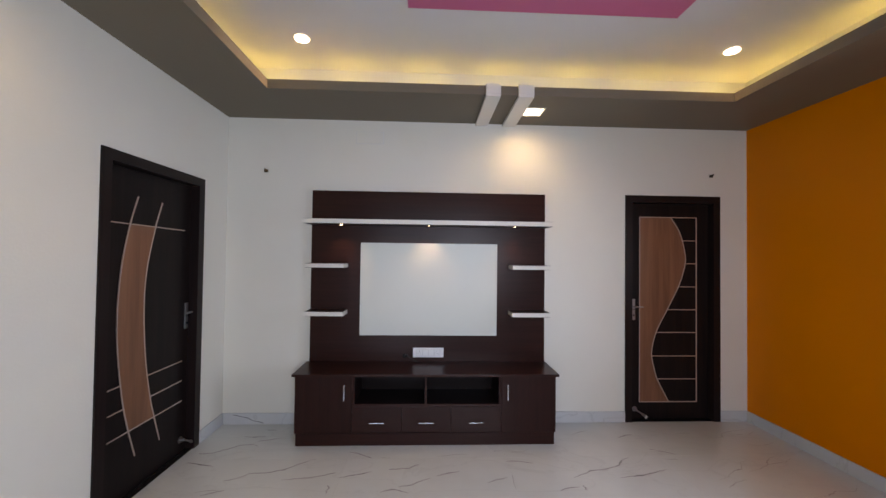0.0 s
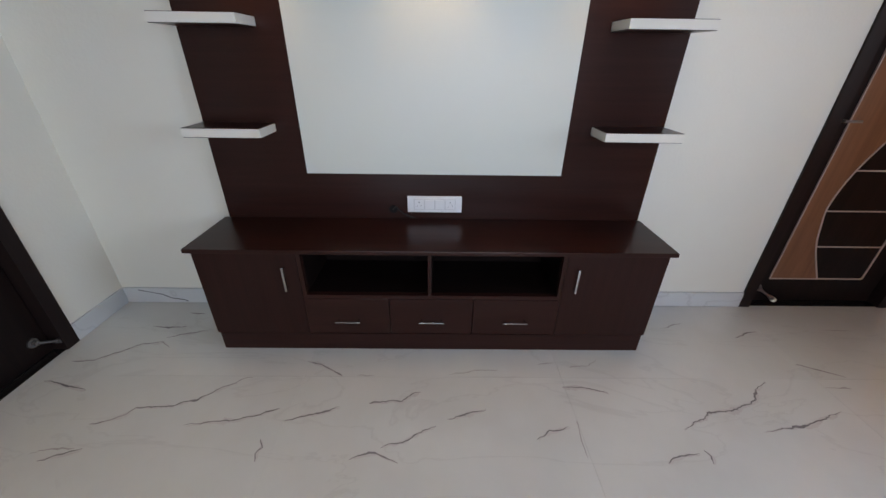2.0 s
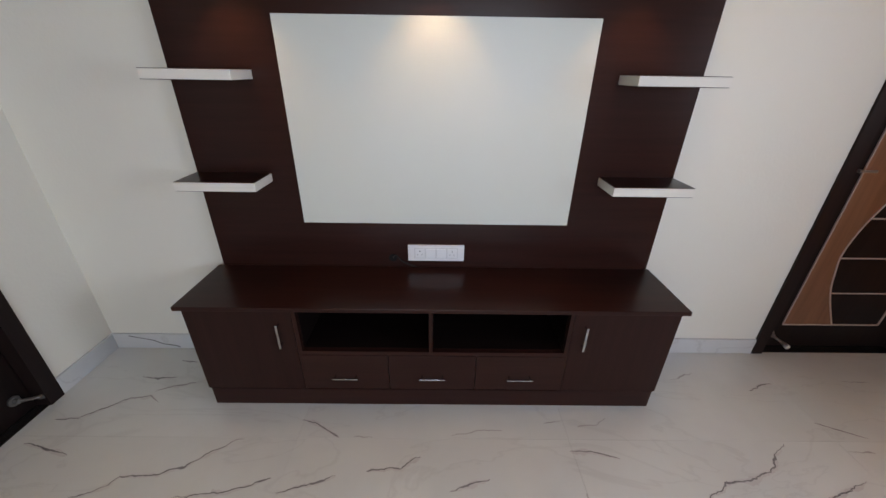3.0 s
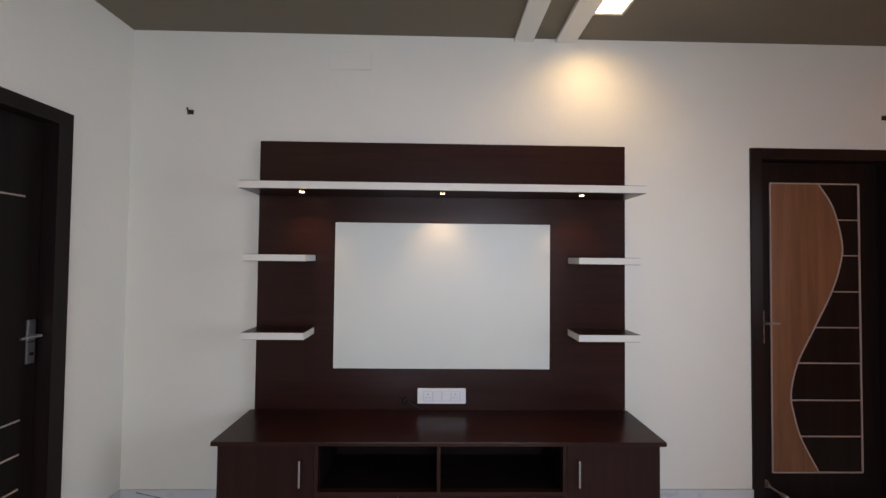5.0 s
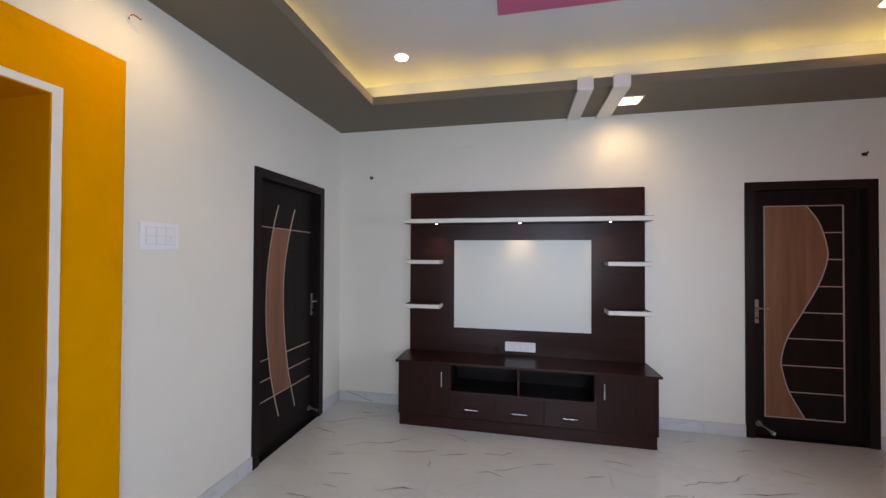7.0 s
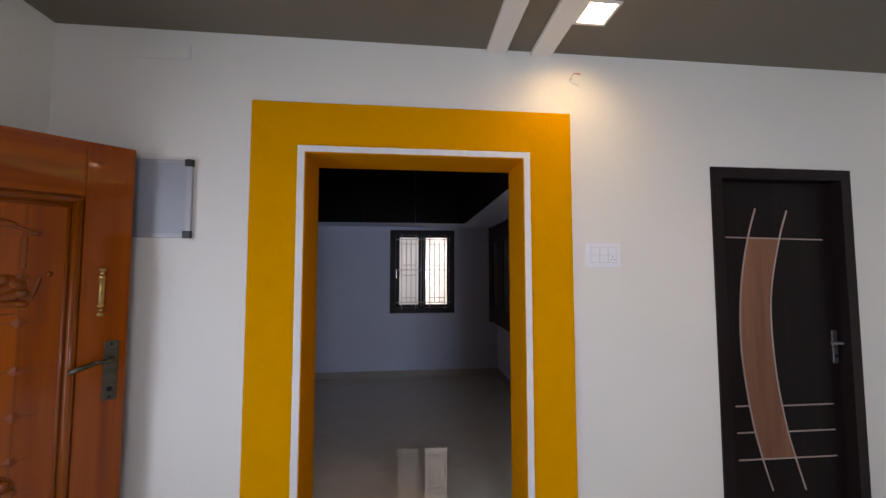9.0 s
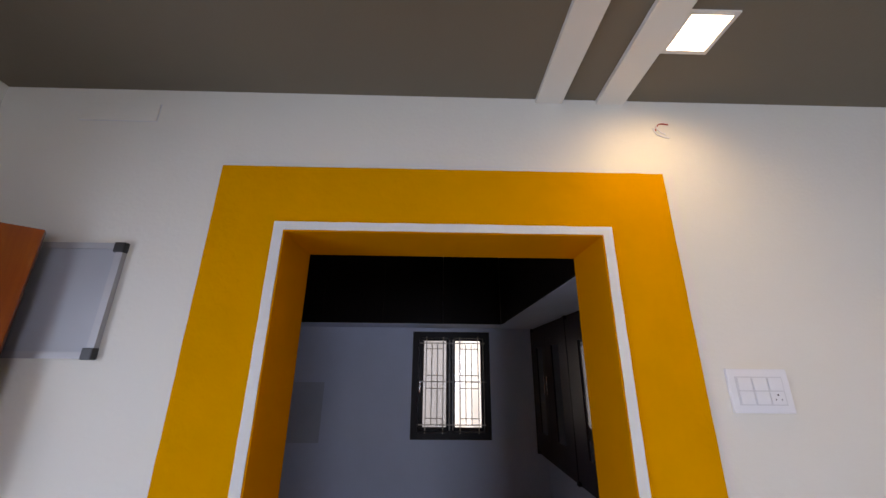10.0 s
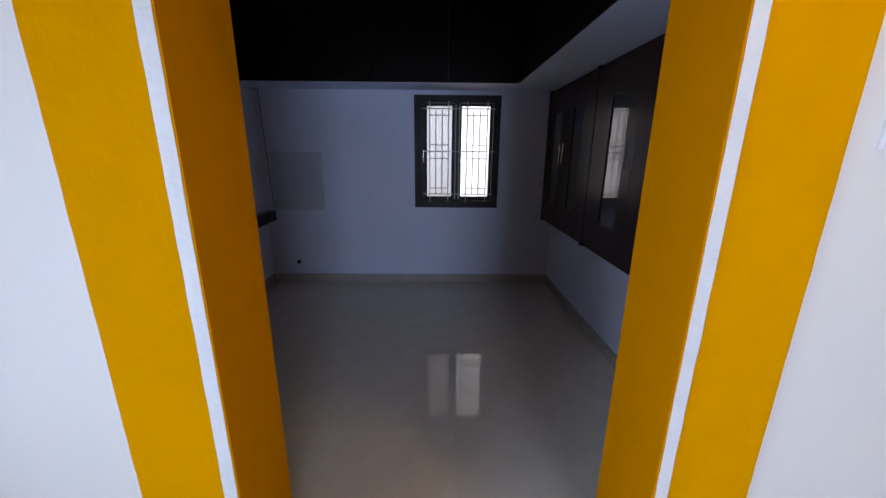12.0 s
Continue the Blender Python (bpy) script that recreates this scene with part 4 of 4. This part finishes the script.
cb = thing("wall_cable", "thin dark cable running down the dining wall corner", "cable")
part("cable", rod(((KX + 0.006, KY0 + 0.05, 2.12), (KX + 0.006, KY0 + 0.09, 0.90), 0.004), ((KX + 0.006, KY0 + 0.05, 2.12), (KX + 0.05, KY0 + 0.005, 2.14), 0.004), n=8), M_CORD, cb)

# ---- entrance frame, east window, added front window, outside ----
ef = thing("door_3", "varnished teak frame of the entrance doorway", "door frame")
tagged(ef, kind="structure")
part("door_frame", cells([ENT[0], ENT[0] + 0.07, ENT[1] - 0.07, ENT[1]], [YF - 0.225, YF - 0.12], [0.0, ENT[2] - 0.07, ENT[2]],
     lambda x, y, z: x < ENT[0] + 0.07 or x > ENT[1] - 0.07 or z > ENT[2] - 0.07), M_TEAK, ef)
w2 = thing("window_2", "dark framed window in the orange wall", "window")
tagged(w2, kind="structure")
part("window_frame", cells([XR + 0.08, XR + 0.13], [FW[0], FW[0] + 0.05, 1.48, 1.52, FW[1] - 0.05, FW[1]], [FW[2], FW[2] + 0.05, FW[3] - 0.05, FW[3]],
     lambda x, y, z: z < FW[2] + 0.05 or z > FW[3] - 0.05 or y < FW[0] + 0.05 or y > FW[1] - 0.05 or 1.48 < y < 1.52), M_FRAME, w2)
# made-up frame around the south fill's opening, out of view
w3 = thing("added_window_3", "dark window frame added out of view in the white front wall", "window")
tagged(w3, kind="structure")
part("window_frame", cells([SW[0], SW[0] + 0.05, 1.63, 1.67, SW[1] - 0.05, SW[1]], [YF - 0.13, YF - 0.08], [SW[2], SW[2] + 0.05, SW[3] - 0.05, SW[3]],
     lambda x, y, z: z < SW[2] + 0.05 or z > SW[3] - 0.05 or x < SW[0] + 0.05 or x > SW[1] - 0.05 or 1.63 < x < 1.67), M_FRAME, w3)
setting("ground", box(-60, 60, -60, 60, -0.5, -0.15), M_GROUND, "bare concrete ground outside", "ground")
setting("backdrop", box(-7.2, -7.18, -3.0, 5.0, -0.15, 4.2), M_OUT, "bright blank daylight outside the window", "backdrop")

# ---- marble veins and floor tiles ----
TILE_X, TILE_Y, TJX, TJY = 1.2, 0.595, 0.722, 3.026
floor = setting("floor", box(XL, XR, YF - 0.23, YB, -0.1, -0.011), M_GROUT, "polished white marble-look tiles with grey veins", "floor")


def vein(rnd, keys, width, bm):
    """A thin jagged vein through its keys, tapering to both ends, flush with the polish."""
    line, j = [], 0.0
    for (xa, ya), (xb, yb) in zip(keys, keys[1:]):
        n = max(2, int(math.hypot(xb - xa, yb - ya) / 0.010))
        for i in range(n):
            t = i / n
            j = j * 0.55 + rnd.uniform(-0.0032, 0.0032)
            line.append((xa + (xb - xa) * t + j, ya + (yb - ya) * t - j))
    line.append(keys[-1])
    n = len(line)
    prev = None
    ph, fr = rnd.uniform(0, 6.3), rnd.uniform(0.25, 0.6)
    blot = [max(0.0, math.sin(ph + i * fr)) * max(0.0, math.sin(ph * 2 + i * fr * 0.37)) * 1.6 - 0.35 for i in range(n)]
    for i, p in enumerate(line):
        a, b = line[max(i - 1, 0)], line[min(i + 1, n - 1)]
        d = Vector((b[0] - a[0], b[1] - a[1], 0))
        d = d.normalized() if d.length else Vector((1, 0, 0))
        w = width * (0.12 + math.sin(math.pi * (i + 0.5) / n) ** 0.7) * (1.0 + 0.85 * blot[i]) * rnd.uniform(0.6, 1.15) / 2
        pair = [bm.verts.new((p[0] - d.y * w, p[1] + d.x * w, 0.0006)), bm.verts.new((p[0] + d.y * w, p[1] - d.x * w, 0.0006))]
        if prev:
            bm.faces.new((prev[0], prev[1], pair[1], pair[0]))
        prev = pair


rnd = random.Random(5)
dark, pale, soft = bmesh.new(), bmesh.new(), bmesh.new()
VEINS_LEFT = (((-1.62, 3.11), (-1.52, 3.12), (-1.46, 3.16), (-1.37, 3.23), (-1.28, 3.25), (-1.22, 3.21)),
              ((-1.28, 3.28), (-1.21, 3.31), (-1.09, 3.34)),
              ((-1.25, 2.77), (-1.18, 2.79), (-1.14, 2.82), (-1.12, 2.85), (-0.97, 2.86), (-0.94, 2.88), (-0.89, 2.89), (-0.86, 2.92), (-0.82, 2.96), (-0.78, 2.98), (-0.75, 3.01), (-0.71, 3.02)),
              ((-0.87, 2.77), (-0.79, 2.78), (-0.69, 2.79), (-0.62, 2.81), (-0.52, 2.85)),
              ((-1.64, 2.99), (-1.57, 2.98), (-1.50, 2.96), (-1.41, 2.94)),
              ((-1.31, 2.62), (-1.26, 2.64), (-1.21, 2.66), (-1.19, 2.67)),
              ((-1.41, 3.37), (-1.32, 3.36), (-1.23, 3.37)),
              ((-1.28, 3.49), (-1.19, 3.48)),)
VEINS_MID = (((-0.48, 2.79), (-0.42, 2.81), (-0.34, 2.83), (-0.27, 2.86)),
             ((-0.52, 2.62), (-0.53, 2.65), (-0.52, 2.68), (-0.54, 2.71)),
             ((-0.49, 3.12), (-0.42, 3.10), (-0.35, 3.06), (-0.30, 3.03)),
             ((-0.15, 2.88), (-0.06, 2.89), (-0.01, 2.89), (0.04, 2.93), (0.07, 2.94)),
             ((-0.18, 2.63), (-0.14, 2.65), (-0.09, 2.66), (-0.00, 2.62)),
             ((-0.07, 2.68), (0.01, 2.70), (0.09, 2.75), (0.14, 2.77)),
             ((0.19, 2.80), (0.28, 2.83), (0.35, 2.85)),
             ((0.54, 2.71), (0.60, 2.75), (0.68, 2.77)),)
VEINS_RIGHT = (((1.14, 2.76), (1.20, 2.79), (1.26, 2.81), (1.29, 2.84), (1.41, 2.85), (1.46, 2.87), (1.50, 2.88), (1.55, 2.91), (1.59, 2.96), (1.67, 3.01)),
               ((1.46, 2.75), (1.55, 2.77), (1.67, 2.78), (1.75, 2.81), (1.87, 2.85)),
               ((1.00, 2.62), (1.06, 2.65), (1.14, 2.66)),
               ((1.17, 2.67), (1.18, 2.65), (1.17, 2.62)),
               ((1.75, 3.31), (1.84, 3.35), (1.90, 3.36)),
               ((1.91, 3.12), (2.00, 3.08), (2.08, 3.04)),
               ((0.71, 2.97), (0.80, 2.97), (0.88, 2.95), (0.91, 2.94)),)
VEINS_SOFT = (((0.63, 3.11), (0.71, 3.12)),
              ((0.78, 3.09), (0.87, 3.10), (0.93, 3.14)),
              ((1.92, 2.98), (2.04, 2.97)),
              ((2.29, 3.38), (2.44, 3.37)),
              ((1.38, 3.38), (1.53, 3.43)),
              ((0.72, 2.80), (0.71, 2.69), (0.71, 2.64)),
              ((0.20, 3.04), (0.33, 3.07), (0.43, 3.07)),
              ((-1.37, 2.65), (-1.31, 2.67), (-1.22, 2.67)),
              ((-0.23, 3.03), (-0.15, 3.03)),)
VEINS_SIDE = (((-1.18, 2.42), (-1.03, 2.44)),
              ((-1.34, 2.17), (-1.15, 2.16)),
              ((-1.16, 2.30), (-1.05, 2.29)),
              ((-0.79, 2.31), (-0.63, 2.37), (-0.52, 2.37)),)
for keys in VEINS_LEFT + VEINS_MID + VEINS_RIGHT + VEINS_SIDE:
    vein(rnd, keys, 0.0075, dark)
    vein(rnd, [(x + 0.003, y - 0.002) for x, y in keys], 0.020, pale)
for keys in VEINS_SOFT:
    vein(rnd, keys, 0.007, soft)
for i in range(46):
    x, y = rnd.uniform(XL, XR - 0.3), rnd.uniform(YF, 1.6)
    if i % 6 == 0:
        x, y = rnd.uniform(2.1, 2.8), rnd.uniform(2.4, 3.4)
    keys = [(x, y)]
    a = rnd.uniform(0.1, 0.8)
    for k in range(rnd.randint(2, 5)):
        a2 = a + rnd.uniform(-0.6, 0.5)
        x, y = x + math.cos(a2) * 0.12, y + math.sin(a2) * 0.09
        keys.append((min(x, XR - 0.02), y))
    vein(rnd, keys, 0.0065 if i % 2 else 0.005, dark if i % 3 else soft)
bm = bmesh.new()
ribbon(bm, [(-1.62, 0.089), (-1.54, 0.071), (-1.49, 0.060), (-1.44, 0.034), (-1.37, 0.022), (-1.35, 0.012)], 0.006, YB - 0.0135, YB - 0.012)
tagged(part("skirting_vein", bm, M_VEIN, floor), kind="stuff")
for bm, mat, lift in ((dark, M_VEIN, 0.0006), (pale, M_HALO, 0.0), (soft, M_VEINF, 0.0003)):
    v = part("marble_vein", bm, mat, floor)
    v.location.z = lift
    tagged(v, kind="stuff")


def lay_tiles(parent, x0, x1, y0, y1, jx, jy, sx, sy, mat, gap=0.0006):
    shared = {}
    i0, i1 = math.floor((x0 - jx) / sx), math.ceil((x1 - jx) / sx)
    k0, k1 = math.floor((y0 - jy) / sy), math.ceil((y1 - jy) / sy)
    for i in range(i0, i1):
        for k in range(k0, k1):
            a, b = max(jx + i * sx, x0), min(jx + (i + 1) * sx, x1)
            c, d = max(jy + k * sy, y0), min(jy + (k + 1) * sy, y1)
            if b - a < 0.01 or d - c < 0.01:
                continue
            key = (round(b - a, 3), round(d - c, 3))
            if key not in shared:
                bm = box(gap / 2, b - a - gap / 2, gap / 2, d - c - gap / 2, -0.01, 0.0)
                me = bpy.data.meshes.new("floor_tile")
                bm.to_mesh(me)
                bm.free()
                me.materials.append(mat)
                shared[key] = me
            t = new("floor_tile", shared[key])
            t.location = (a, c, 0)
            t.parent = parent


lay_tiles(floor, XL, XR, YF - 0.0, YB, TJX, TJY, TILE_X, TILE_Y, M_MARBLE)
dfloor = setting("dining_floor", box(KX, XW, KY0, KY1, -0.1, -0.011), M_GROUT, "polished beige vitrified floor tiles", "floor")
lay_tiles(dfloor, KX, XW, KY0, KY1, KX, KY1, 0.6, 0.6, M_DTILE, 0.0004)
